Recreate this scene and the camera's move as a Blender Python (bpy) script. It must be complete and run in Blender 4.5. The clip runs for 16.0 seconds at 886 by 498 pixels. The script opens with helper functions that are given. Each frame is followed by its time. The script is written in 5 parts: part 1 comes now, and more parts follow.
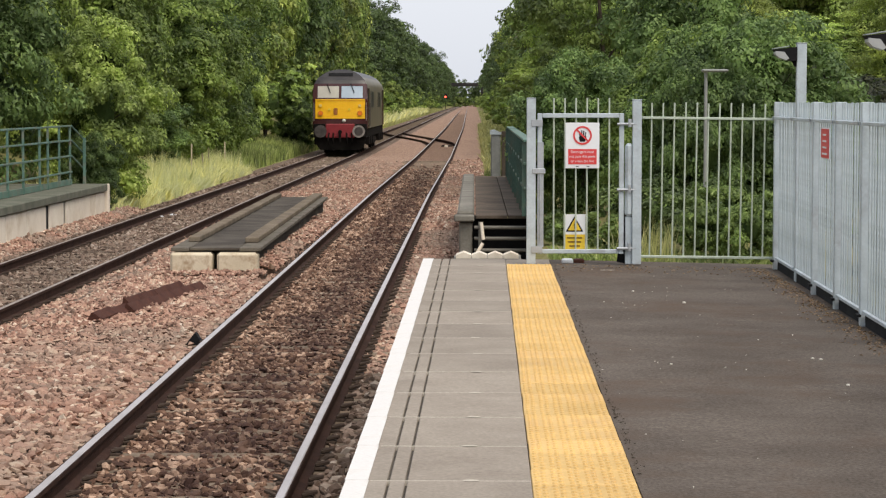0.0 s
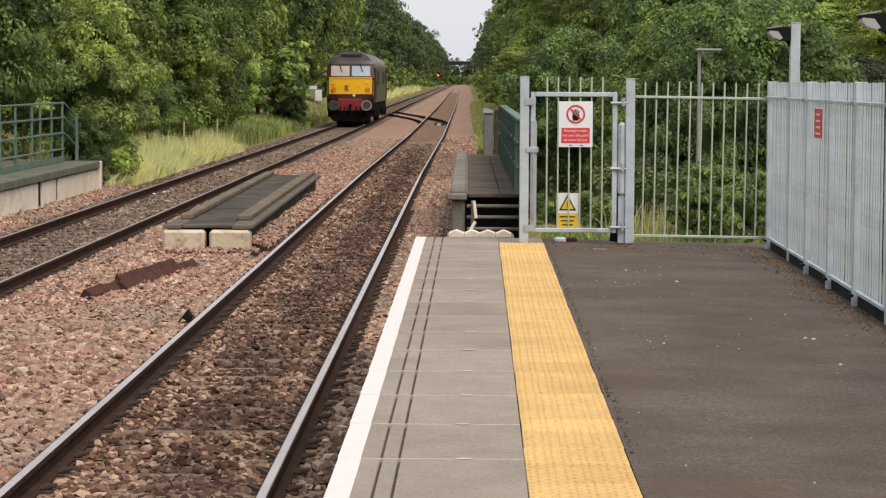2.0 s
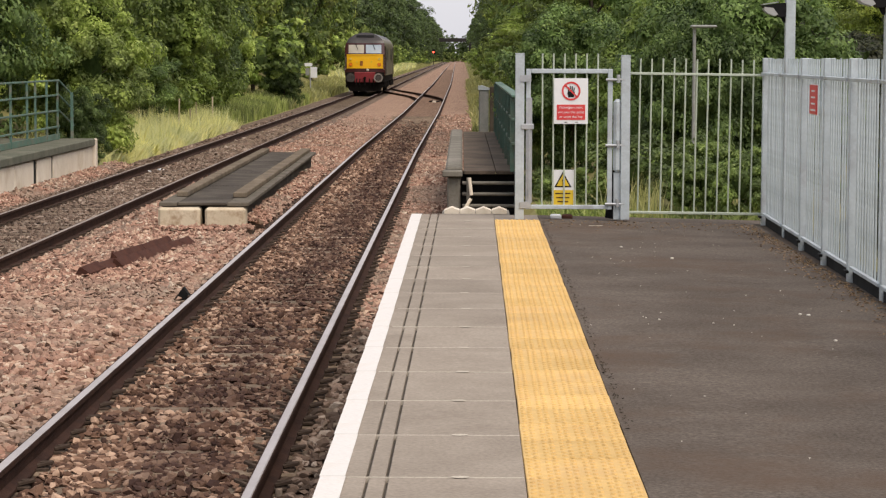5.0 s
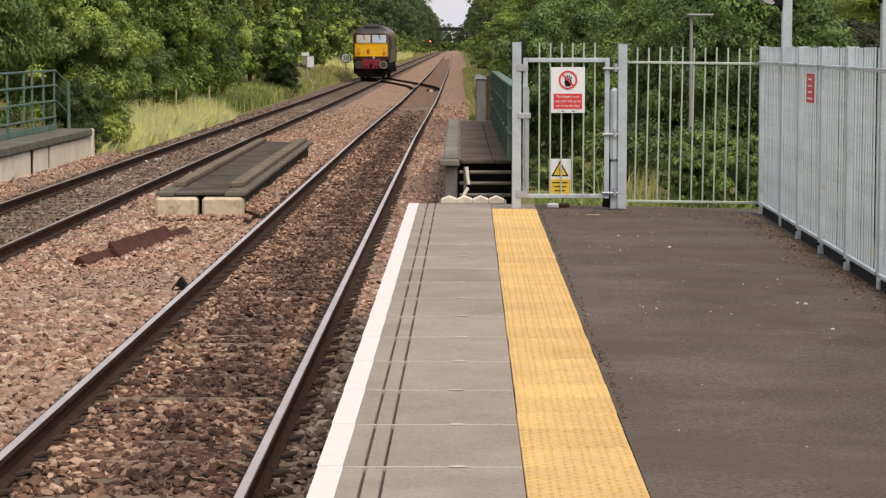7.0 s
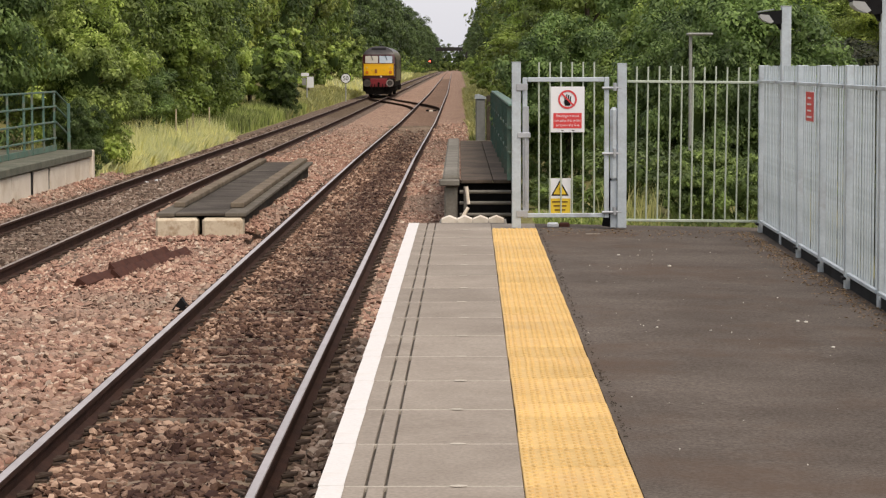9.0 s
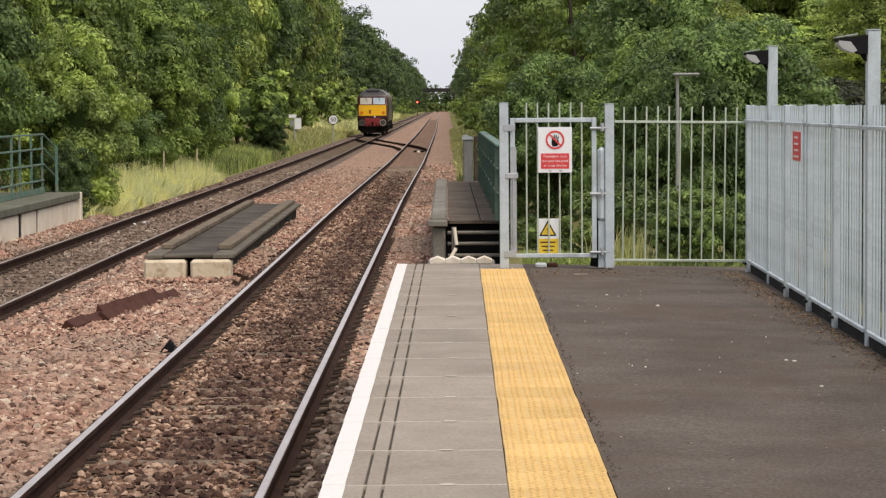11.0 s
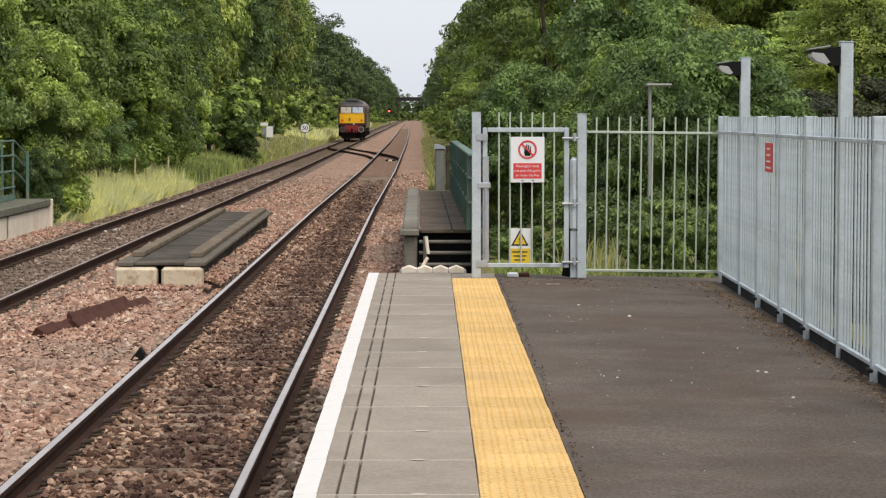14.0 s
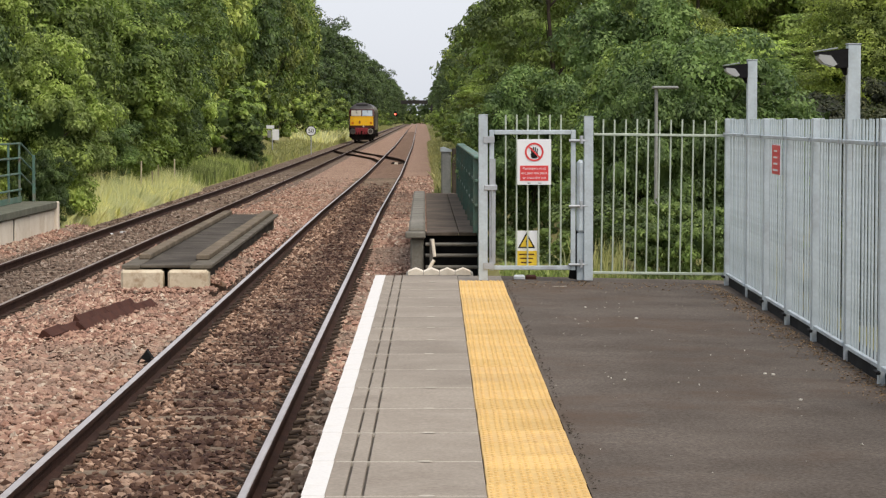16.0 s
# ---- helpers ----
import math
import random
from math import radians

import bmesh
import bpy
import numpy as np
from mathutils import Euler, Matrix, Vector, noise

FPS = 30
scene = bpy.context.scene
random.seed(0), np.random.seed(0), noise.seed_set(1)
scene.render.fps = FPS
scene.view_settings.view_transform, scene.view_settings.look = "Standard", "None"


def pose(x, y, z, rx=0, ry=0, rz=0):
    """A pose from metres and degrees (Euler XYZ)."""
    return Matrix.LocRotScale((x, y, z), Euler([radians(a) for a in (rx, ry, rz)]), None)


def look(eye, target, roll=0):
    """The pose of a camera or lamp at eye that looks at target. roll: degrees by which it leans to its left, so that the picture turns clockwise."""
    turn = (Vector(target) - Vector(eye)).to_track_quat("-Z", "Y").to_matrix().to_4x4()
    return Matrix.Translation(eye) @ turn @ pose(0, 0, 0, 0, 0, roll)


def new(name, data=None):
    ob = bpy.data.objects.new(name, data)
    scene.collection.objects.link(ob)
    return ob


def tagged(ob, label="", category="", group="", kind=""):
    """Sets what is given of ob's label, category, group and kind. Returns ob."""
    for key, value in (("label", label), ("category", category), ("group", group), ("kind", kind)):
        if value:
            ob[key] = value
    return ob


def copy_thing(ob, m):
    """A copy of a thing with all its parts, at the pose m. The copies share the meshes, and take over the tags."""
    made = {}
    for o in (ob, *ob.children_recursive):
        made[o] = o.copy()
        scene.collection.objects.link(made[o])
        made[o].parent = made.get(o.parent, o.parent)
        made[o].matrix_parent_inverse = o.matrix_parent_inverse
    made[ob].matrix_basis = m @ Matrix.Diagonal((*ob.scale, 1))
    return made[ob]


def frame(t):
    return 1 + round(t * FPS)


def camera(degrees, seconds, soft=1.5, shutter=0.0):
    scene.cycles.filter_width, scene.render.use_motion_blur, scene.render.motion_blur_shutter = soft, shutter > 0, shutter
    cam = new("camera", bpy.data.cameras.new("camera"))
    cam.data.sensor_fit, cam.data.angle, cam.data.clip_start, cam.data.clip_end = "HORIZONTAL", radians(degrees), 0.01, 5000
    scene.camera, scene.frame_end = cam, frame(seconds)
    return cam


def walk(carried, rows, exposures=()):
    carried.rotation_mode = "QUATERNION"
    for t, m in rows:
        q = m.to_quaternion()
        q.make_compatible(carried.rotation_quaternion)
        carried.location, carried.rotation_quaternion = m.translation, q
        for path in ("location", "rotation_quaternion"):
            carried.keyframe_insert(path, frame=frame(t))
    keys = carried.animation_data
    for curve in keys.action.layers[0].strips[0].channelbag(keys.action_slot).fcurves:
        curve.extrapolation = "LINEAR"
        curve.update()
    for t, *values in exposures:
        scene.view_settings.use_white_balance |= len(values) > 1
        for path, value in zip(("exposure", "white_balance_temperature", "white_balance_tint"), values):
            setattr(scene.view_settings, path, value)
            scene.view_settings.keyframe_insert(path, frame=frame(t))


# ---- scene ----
# camera: a zoomed hand-held view from the platform, eye 1.44 m above it; rails run along +Y
cam = camera(21.4, 16.0, soft=1.25)
PATH = [
    (0, pose(0.001, 0.013, 1.438, 86.403, -0.001, 0.768)),
    (0.5, pose(-0.001, 0.015, 1.437, 86.292, -0.113, 0.731)),
    (1, pose(-0.005, -0.007, 1.441, 86.154, -0.173, 0.703)),
    (1.5, pose(-0.005, 0.008, 1.435, 86.066, -0.216, 0.645)),
    (2, pose(-0.005, 0.015, 1.436, 85.879, -0.237, 0.590)),
    (2.5, pose(-0.004, 0.021, 1.436, 85.750, -0.203, 0.614)),
    (3, pose(-0.005, 0.004, 1.435, 85.616, -0.201, 0.582)),
    (3.5, pose(-0.006, 0.017, 1.434, 85.522, -0.211, 0.563)),
    (4, pose(-0.007, -0.003, 1.437, 85.453, -0.187, 0.520)),
    (6.5, pose(-0.004, 0.001, 1.436, 85.104, -0.082, 0.416)),
    (7, pose(-0.005, -0.003, 1.438, 85.054, -0.016, 0.397)),
    (7.5, pose(-0.004, -0.002, 1.435, 85.055, -0.006, 0.332)),
    (8, pose(-0.003, -0.013, 1.437, 85.012, 0.055, 0.288)),
    (8.5, pose(-0.003, -0.007, 1.437, 85.131, 0.114, 0.315)),
    (9, pose(-0.004, -0.009, 1.437, 85.540, 0.194, 0.388)),
    (9.5, pose(-0.005, -0.022, 1.440, 85.829, 0.251, 0.331)),
    (12, pose(-0.007, -0.018, 1.436, 86.743, 0.327, -0.098)),
    (12.5, pose(-0.016, 0.001, 1.439, 86.745, 0.195, -0.208)),
    (13, pose(-0.020, 0.001, 1.438, 86.697, 0.050, -0.377)),
    (13.5, pose(-0.015, -0.002, 1.437, 86.710, -0.001, -0.504)),
    (14, pose(-0.013, -0.005, 1.438, 86.753, 0.041, -0.607)),
    (14.5, pose(-0.018, -0.012, 1.439, 86.790, 0.041, -0.618)),
    (15, pose(-0.025, -0.005, 1.439, 86.720, -0.050, -0.609)),
    (15.5, pose(-0.020, -0.005, 1.434, 86.751, -0.088, -0.545)),
    (16, pose(-0.021, -0.004, 1.432, 86.827, 0.031, -0.465)),
]
walk(cam, PATH, [(0, 0.25, 6900, 12), (3.5, 0.19, 7250, 16), (9.5, 0.19, 7250, 16), (12, 0.23, 6950, 13), (16, 0.23, 6900, 12)])

# ---- light: bright overcast day ----
world = bpy.data.worlds.new("overcast_sky")
scene.world = world
world.use_nodes = True
_n, _l = world.node_tree.nodes, world.node_tree.links
_sky = _n.new("ShaderNodeTexSky")
_sky.sky_type = 'NISHITA'
_sky.sun_disc = False
_sky.sun_elevation, _sky.sun_rotation = radians(57), radians(156)
_sky.dust_density, _sky.ozone_density = 2.0, 1.0
_hsv = _n.new("ShaderNodeHueSaturation")
_hsv.inputs["Saturation"].default_value = 0.4
_l.new(_sky.outputs[0], _hsv.inputs["Color"])
_cloud = _n.new("ShaderNodeMix")
_cloud.data_type = 'RGBA'
_cloud.inputs[0].default_value = 0.8
_cloud.inputs[7].default_value = (4.5, 4.95, 5.7, 1)    # even cloud cover
_l.new(_hsv.outputs[0], _cloud.inputs[6])
_l.new(_cloud.outputs[2], _n["Background"].inputs["Color"])
_n["Background"].inputs["Strength"].default_value = 0.15
sun_data = bpy.data.lights.new("sun", 'SUN')
sun_data.energy, sun_data.angle, sun_data.color = 2.3, radians(34), (1.0, 0.94, 0.85)
sun = new("sun", sun_data)
sun.matrix_world = look((0, 0, 60), (-26, 32, 0))

# ---- materials ----


def nodes_of(name):
    m = bpy.data.materials.new(name)
    m.use_nodes = True
    return m, m.node_tree.nodes, m.node_tree.links, m.node_tree.nodes["Principled BSDF"]


def ramp(n, l, fac, stops):
    r = n.new("ShaderNodeValToRGB")
    while len(r.color_ramp.elements) < len(stops):
        r.color_ramp.elements.new(0.5)
    for e, (p, c) in zip(r.color_ramp.elements, stops):
        e.position, e.color = p, (*c, 1)
    l.new(fac, r.inputs[0])
    return r.outputs[0]


def noise_tex(n, l, vec, scale, detail=4, rough=0.6):
    t = n.new("ShaderNodeTexNoise")
    t.inputs["Scale"].default_value, t.inputs["Detail"].default_value, t.inputs["Roughness"].default_value = scale, detail, rough
    l.new(vec, t.inputs["Vector"])
    return t.outputs["Fac"]


def mixed(n, l, fac, a, b, mode='MIX'):
    m = n.new("ShaderNodeMix")
    m.data_type, m.blend_type = 'RGBA', mode
    for sock, v in ((m.inputs[0], fac), (m.inputs[6], a), (m.inputs[7], b)):
        if isinstance(v, (int, float)):
            sock.default_value = v
        elif isinstance(v, tuple):
            sock.default_value = (*v, 1)
        else:
            l.new(v, sock)
    return m.outputs[2]


def surface(name, a, b, scale=3.0, fine=40.0, rough=0.8, metal=0.0, bump=0.15, stain=None, stain_scale=0.6, per_object=0.0, island=0.0, grain=0.35, spec=None):
    """Two colours mixed by broad noise, darkened by fine grain, with optional stains and bump."""
    m, n, l, p = nodes_of(name)
    vec = n.new("ShaderNodeTexCoord").outputs["Object"]
    if per_object:
        vec2 = n.new("ShaderNodeVectorMath")
        vec2.operation = 'ADD'
        oi = n.new("ShaderNodeObjectInfo")
        mul = n.new("ShaderNodeMath")
        mul.operation = 'MULTIPLY'
        mul.inputs[1].default_value = 37.0
        l.new(oi.outputs["Random"], mul.inputs[0])
        l.new(vec, vec2.inputs[0])
        l.new(mul.outputs[0], vec2.inputs[1])
        vec = vec2.outputs[0]
    broad = ramp(n, l, noise_tex(n, l, vec, scale), [(0.35, a), (0.65, b)])
    g = noise_tex(n, l, vec, fine, 3)
    col = mixed(n, l, grain, broad, ramp(n, l, g, [(0.3, (0.25, 0.25, 0.25)), (0.7, (1, 1, 1))]), 'MULTIPLY')
    if stain:
        s = ramp(n, l, noise_tex(n, l, vec, stain_scale, 6, 0.7), [(0.5, (0, 0, 0)), (0.68, (1, 1, 1))])
        col = mixed(n, l, s, col, stain)
    if per_object or island:
        hs = n.new("ShaderNodeHueSaturation")
        mr = n.new("ShaderNodeMapRange")
        amount = per_object or island
        mr.inputs[3].default_value, mr.inputs[4].default_value = 1 - amount, 1 + amount
        if per_object:
            l.new(n.new("ShaderNodeObjectInfo").outputs["Random"], mr.inputs[0])
        else:
            l.new(n.new("ShaderNodeNewGeometry").outputs["Random Per Island"], mr.inputs[0])
        l.new(mr.outputs[0], hs.inputs["Value"])
        l.new(col, hs.inputs["Color"])
        col = hs.outputs[0]
    l.new(col, p.inputs["Base Color"])
    p.inputs["Roughness"].default_value, p.inputs["Metallic"].default_value = rough, metal
    if spec is None and rough >= 0.78:
        spec = 0.12
    if spec is not None:
        p.inputs["Specular IOR Level"].default_value = spec
    if bump:
        bp = n.new("ShaderNodeBump")
        bp.inputs["Strength"].default_value, bp.inputs["Distance"].default_value = bump, 0.01
        l.new(g, bp.inputs["Height"])
        l.new(bp.outputs[0], p.inputs["Normal"])
    return m


def glow(name, color, strength):
    m, n, l, p = nodes_of(name)
    p.inputs["Base Color"].default_value = (*color, 1)
    p.inputs["Emission Color"].default_value = (*color, 1)
    p.inputs["Emission Strength"].default_value = strength
    return m


def leaf_material(name, dark, light, tip, low=0.45, spread=0.35, calm=0.3):
    m, n, l, p = nodes_of(name)
    geo = n.new("ShaderNodeNewGeometry")
    vec = n.new("ShaderNodeTexCoord").outputs["Object"]
    blend = lambda a, b, f: tuple(p + (q - p) * f for p, q in zip(a, b))
    base = ramp(n, l, geo.outputs["Random Per Island"], [(0.0, blend(dark, light, calm)), (0.65, light), (1.0, blend(tip, light, calm))])
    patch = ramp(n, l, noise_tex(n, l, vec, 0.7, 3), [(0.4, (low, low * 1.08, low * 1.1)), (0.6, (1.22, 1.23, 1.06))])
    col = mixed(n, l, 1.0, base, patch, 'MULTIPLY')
    hs = n.new("ShaderNodeHueSaturation")
    mr = n.new("ShaderNodeMapRange")
    mr.inputs[3].default_value, mr.inputs[4].default_value = 0.97 - spread, 0.97 + spread
    l.new(n.new("ShaderNodeObjectInfo").outputs["Random"], mr.inputs[0])
    l.new(mr.outputs[0], hs.inputs["Value"])
    l.new(col, hs.inputs["Color"])
    l.new(hs.outputs[0], p.inputs["Base Color"])
    p.inputs["Roughness"].default_value = 0.55
    p.inputs["Specular IOR Level"].default_value = 0.35
    tr = n.new("ShaderNodeBsdfTranslucent")
    l.new(hs.outputs[0], tr.inputs[0])
    mx = n.new("ShaderNodeMixShader")
    mx.inputs[0].default_value = 0.35
    l.new(p.outputs[0], mx.inputs[1])
    l.new(tr.outputs[0], mx.inputs[2])
    l.new(mx.outputs[0], n["Material Output"].inputs["Surface"])
    return m


def ballast_material(name, a, b, c, size, dark_stain=None):
    """Crushed stone: coloured cells with relief, for the bed under and beyond the loose stones."""
    m, n, l, p = nodes_of(name)
    vec = n.new("ShaderNodeTexCoord").outputs["Object"]
    v = n.new("ShaderNodeTexVoronoi")
    v.inputs["Scale"].default_value = 1 / size
    l.new(vec, v.inputs["Vector"])
    sep = n.new("ShaderNodeSeparateColor")
    l.new(v.outputs["Color"], sep.inputs[0])
    col = ramp(n, l, sep.outputs[0], [(0.0, a), (0.5, b), (1.0, c)])
    # cell borders are coloured darker, as the shade between stones
    gaps = ramp(n, l, v.outputs["Distance"], [(0.25, (1, 1, 1)), (0.75, (0.35, 0.33, 0.32))])
    col = mixed(n, l, 0.8, col, gaps, 'MULTIPLY')
    broad = ramp(n, l, noise_tex(n, l, vec, 0.35, 5), [(0.35, (0.9, 0.88, 0.87)), (0.65, (1.05, 1.04, 1.03))])
    col = mixed(n, l, 1.0, col, broad, 'MULTIPLY')
    l.new(col, p.inputs["Base Color"])
    p.inputs["Roughness"].default_value = 0.9
    p.inputs["Specular IOR Level"].default_value = 0.12
    bp = n.new("ShaderNodeBump")
    bp.inputs["Strength"].default_value, bp.inputs["Distance"].default_value, bp.invert = 0.8, 0.03, True
    l.new(v.outputs["Distance"], bp.inputs["Height"])
    l.new(bp.outputs[0], p.inputs["Normal"])
    return m


M_TARMAC = surface("tarmac", (0.118, 0.097, 0.081), (0.18, 0.151, 0.128), 1.1, 60, 0.9, bump=0.7, stain=(0.1, 0.07, 0.052), stain_scale=0.7, grain=0.75)
M_COPING = surface("coping_concrete", (0.285, 0.246, 0.206), (0.36, 0.316, 0.266), 2.0, 60, 0.85, per_object=0.07, bump=0.2)
M_JOINT = surface("mortar_joint", (0.5, 0.46, 0.39), (0.6, 0.55, 0.47), 5, 60, 0.9)
M_WHITE = surface("white_line_paint", (0.66, 0.645, 0.625), (0.76, 0.745, 0.725), 3, 70, 0.7, bump=0.1, grain=0.15, stain=(0.58, 0.55, 0.51), stain_scale=3)
# dark bedding colour that stands in for shade down in the slab grooves
M_GROOVE = surface("groove_shadow", (0.13, 0.118, 0.102), (0.17, 0.155, 0.135), 4, 60, 0.9)
M_YELLOW_TILE = surface("buff_tactile", (0.63, 0.41, 0.145), (0.73, 0.49, 0.19), 3, 50, 0.75, per_object=0.09, bump=0.15, grain=0.25, stain=(0.55, 0.36, 0.15), stain_scale=2.0)
M_GALV = surface("galvanised_steel", (0.38, 0.41, 0.44), (0.5, 0.53, 0.56), 6, 80, 0.45, metal=0.35, bump=0.05, grain=0.15)
M_GALV_POST = surface("galvanised_post", (0.45, 0.52, 0.56), (0.55, 0.625, 0.67), 5, 60, 0.5, metal=0.15, bump=0.05, grain=0.15, stain=(0.36, 0.39, 0.42), stain_scale=3)
M_GALV_BAR = surface("galvanised_side_bar", (0.4, 0.47, 0.502), (0.52, 0.6, 0.637), 5, 60, 0.6, metal=0.0, bump=0.05, grain=0.15)
M_GALV_PALE = surface("galvanised_bar", (0.45, 0.52, 0.43), (0.54, 0.61, 0.51), 6, 60, 0.5, metal=0.25, bump=0.05, grain=0.15)
M_RAIL_SIDE = surface("rusty_rail_web", (0.034, 0.018, 0.014), (0.06, 0.031, 0.023), 4, 60, 0.85, bump=0.3)
M_RAIL_TOP = surface("polished_railhead", (0.55, 0.505, 0.49), (0.66, 0.61, 0.6), 2, 50, 0.45, metal=0.7, bump=0.02, grain=0.1)
M_RAIL_DULL = surface("dull_railhead", (0.26, 0.21, 0.18), (0.36, 0.3, 0.26), 2, 50, 0.6, metal=0.3, bump=0.02, grain=0.2)
M_SLEEPER = surface("weathered_sleeper", (0.15, 0.112, 0.082), (0.26, 0.2, 0.148), 3, 40, 0.9, per_object=0.25, bump=0.4)
M_CLIP = surface("rail_clip_steel", (0.05, 0.035, 0.028), (0.1, 0.074, 0.058), 12, 60, 0.85)


def stone_material(name, stops, stain=None, stain_scale=0.8, lo=0.45, hi=0.62, stretch=(1, 1, 1), oil=None, single=False):
    """Broken stone: each piece takes its own tone; stains spread over many pieces."""
    m, n, l, p = nodes_of(name)
    vec = n.new("ShaderNodeNewGeometry").outputs["Position"]
    tone = n.new("ShaderNodeObjectInfo").outputs["Random"] if single else n.new("ShaderNodeNewGeometry").outputs["Random Per Island"]
    col = ramp(n, l, tone, stops)
    g = noise_tex(n, l, vec, 55, 3)
    col = mixed(n, l, 0.5, col, ramp(n, l, g, [(0.3, (0.45, 0.43, 0.42)), (0.7, (1, 1, 1))]), 'MULTIPLY')
    if stain:
        mp = n.new("ShaderNodeMapping")
        mp.inputs["Scale"].default_value = stretch
        l.new(vec, mp.inputs["Vector"])
        patches = noise_tex(n, l, mp.outputs[0], stain_scale, 5, 0.65)
        if oil is not None:    # drips gather along one line between the rails
            where = n.new("ShaderNodeSeparateXYZ")
            l.new(vec, where.inputs[0])
            away = n.new("ShaderNodeMath")
            away.operation = 'SUBTRACT'
            away.inputs[1].default_value = oil
            l.new(where.outputs[0], away.inputs[0])
            size = n.new("ShaderNodeMath")
            size.operation = 'ABSOLUTE'
            l.new(away.outputs[0], size.inputs[0])
            band = n.new("ShaderNodeMapRange")
            band.inputs[1].default_value, band.inputs[2].default_value = 0.1, 0.62
            band.inputs[3].default_value, band.inputs[4].default_value = 0.19, -0.12
            l.new(size.outputs[0], band.inputs[0])
            total = n.new("ShaderNodeMath")
            l.new(patches, total.inputs[0])
            l.new(band.outputs[0], total.inputs[1])
            patches = total.outputs[0]
        sc = ramp(n, l, patches, [(lo, (0, 0, 0)), (hi, (0.85, 0.85, 0.85))])
        col = mixed(n, l, sc, col, mixed(n, l, 0.75, col, stain))
    l.new(col, p.inputs["Base Color"])
    p.inputs["Roughness"].default_value = 0.9
    p.inputs["Specular IOR Level"].default_value = 0.15
    return m


M_STONE = stone_material("ballast_stone_pink", [(0.0, (0.15, 0.09, 0.068)), (0.3, (0.35, 0.2, 0.15)), (0.7, (0.48, 0.295, 0.22)), (0.93, (0.6, 0.44, 0.33)), (1.0, (0.74, 0.62, 0.5))], (0.25, 0.2, 0.16), 0.5)
DARK_TONES = [(0.0, (0.05, 0.028, 0.022)), (0.3, (0.15, 0.086, 0.061)), (0.7, (0.28, 0.172, 0.12)), (1.0, (0.6, 0.42, 0.31))]
M_STONE_DARK = stone_material("ballast_stone_stained", DARK_TONES, (0.036, 0.02, 0.019), 1.0, 0.46, 0.66, (1.5, 0.5, 1), oil=-1.72)
M_STONE_LAID = stone_material("ballast_stone_laid", DARK_TONES, (0.036, 0.02, 0.019), 1.0, 0.46, 0.66, (1.5, 0.5, 1), oil=-1.72, single=True)
M_STONE_GREY = stone_material("ballast_stone_grey", [(0.0, (0.08, 0.058, 0.045)), (0.4, (0.2, 0.138, 0.106)), (0.8, (0.33, 0.24, 0.188)), (1.0, (0.5, 0.42, 0.35))], (0.1, 0.075, 0.06), 0.5)
M_UNDER_BED = surface("shade_between_stones", (0.05, 0.034, 0.026), (0.09, 0.062, 0.048), 2, 30, 0.95)
M_BALLAST = ballast_material("ballast_bed_pink", (0.3, 0.19, 0.14), (0.45, 0.3, 0.225), (0.58, 0.42, 0.32), 0.06)
M_BALLAST_FAR = ballast_material("ballast_bed_grey", (0.14, 0.1, 0.08), (0.22, 0.165, 0.13), (0.33, 0.26, 0.21), 0.06)
M_GROUND = surface("rough_grass_earth", (0.2, 0.2, 0.075), (0.33, 0.3, 0.13), 0.4, 8, 0.95, bump=0.6, stain=(0.1, 0.075, 0.05), stain_scale=0.2)
M_GRASS_DRY = leaf_material("dry_grass", (0.6, 0.61, 0.25), (0.84, 0.81, 0.44), (0.94, 0.9, 0.64), 0.85, 0.03)
M_GRASS_MIX = leaf_material("mixed_verge_grass", (0.28, 0.29, 0.11), (0.42, 0.41, 0.18), (0.6, 0.56, 0.32), 0.8, 0.03)
M_GRASS_WEED = leaf_material("weed_grass", (0.12, 0.17, 0.05), (0.22, 0.28, 0.09), (0.42, 0.44, 0.2))
M_GRASS_GREEN = leaf_material("green_grass", (0.17, 0.23, 0.075), (0.31, 0.36, 0.13), (0.5, 0.52, 0.26))
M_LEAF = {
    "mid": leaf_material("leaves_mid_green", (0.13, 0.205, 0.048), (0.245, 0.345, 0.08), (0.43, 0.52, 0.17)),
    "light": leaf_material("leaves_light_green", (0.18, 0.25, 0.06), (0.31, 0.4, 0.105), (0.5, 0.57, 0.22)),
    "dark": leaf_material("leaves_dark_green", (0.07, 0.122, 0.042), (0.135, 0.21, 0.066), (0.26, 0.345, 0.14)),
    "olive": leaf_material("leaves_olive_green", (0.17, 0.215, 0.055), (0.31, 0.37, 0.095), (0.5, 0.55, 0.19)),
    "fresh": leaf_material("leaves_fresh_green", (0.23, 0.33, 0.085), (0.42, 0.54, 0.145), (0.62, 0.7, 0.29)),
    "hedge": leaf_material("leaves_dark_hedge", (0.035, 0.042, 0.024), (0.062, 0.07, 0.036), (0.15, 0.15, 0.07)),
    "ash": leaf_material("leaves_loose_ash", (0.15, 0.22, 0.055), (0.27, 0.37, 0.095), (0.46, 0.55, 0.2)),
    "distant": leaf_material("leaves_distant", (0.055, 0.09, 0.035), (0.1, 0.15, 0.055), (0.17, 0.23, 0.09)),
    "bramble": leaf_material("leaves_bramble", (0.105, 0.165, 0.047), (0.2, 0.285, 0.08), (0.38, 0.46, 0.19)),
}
M_CORE = surface("crown_shade_core", (0.045, 0.075, 0.022), (0.085, 0.13, 0.04), 1.5, 12, 0.95)
M_BARK = surface("bark", (0.06, 0.048, 0.036), (0.11, 0.09, 0.07), 5, 30, 0.95, bump=0.6)
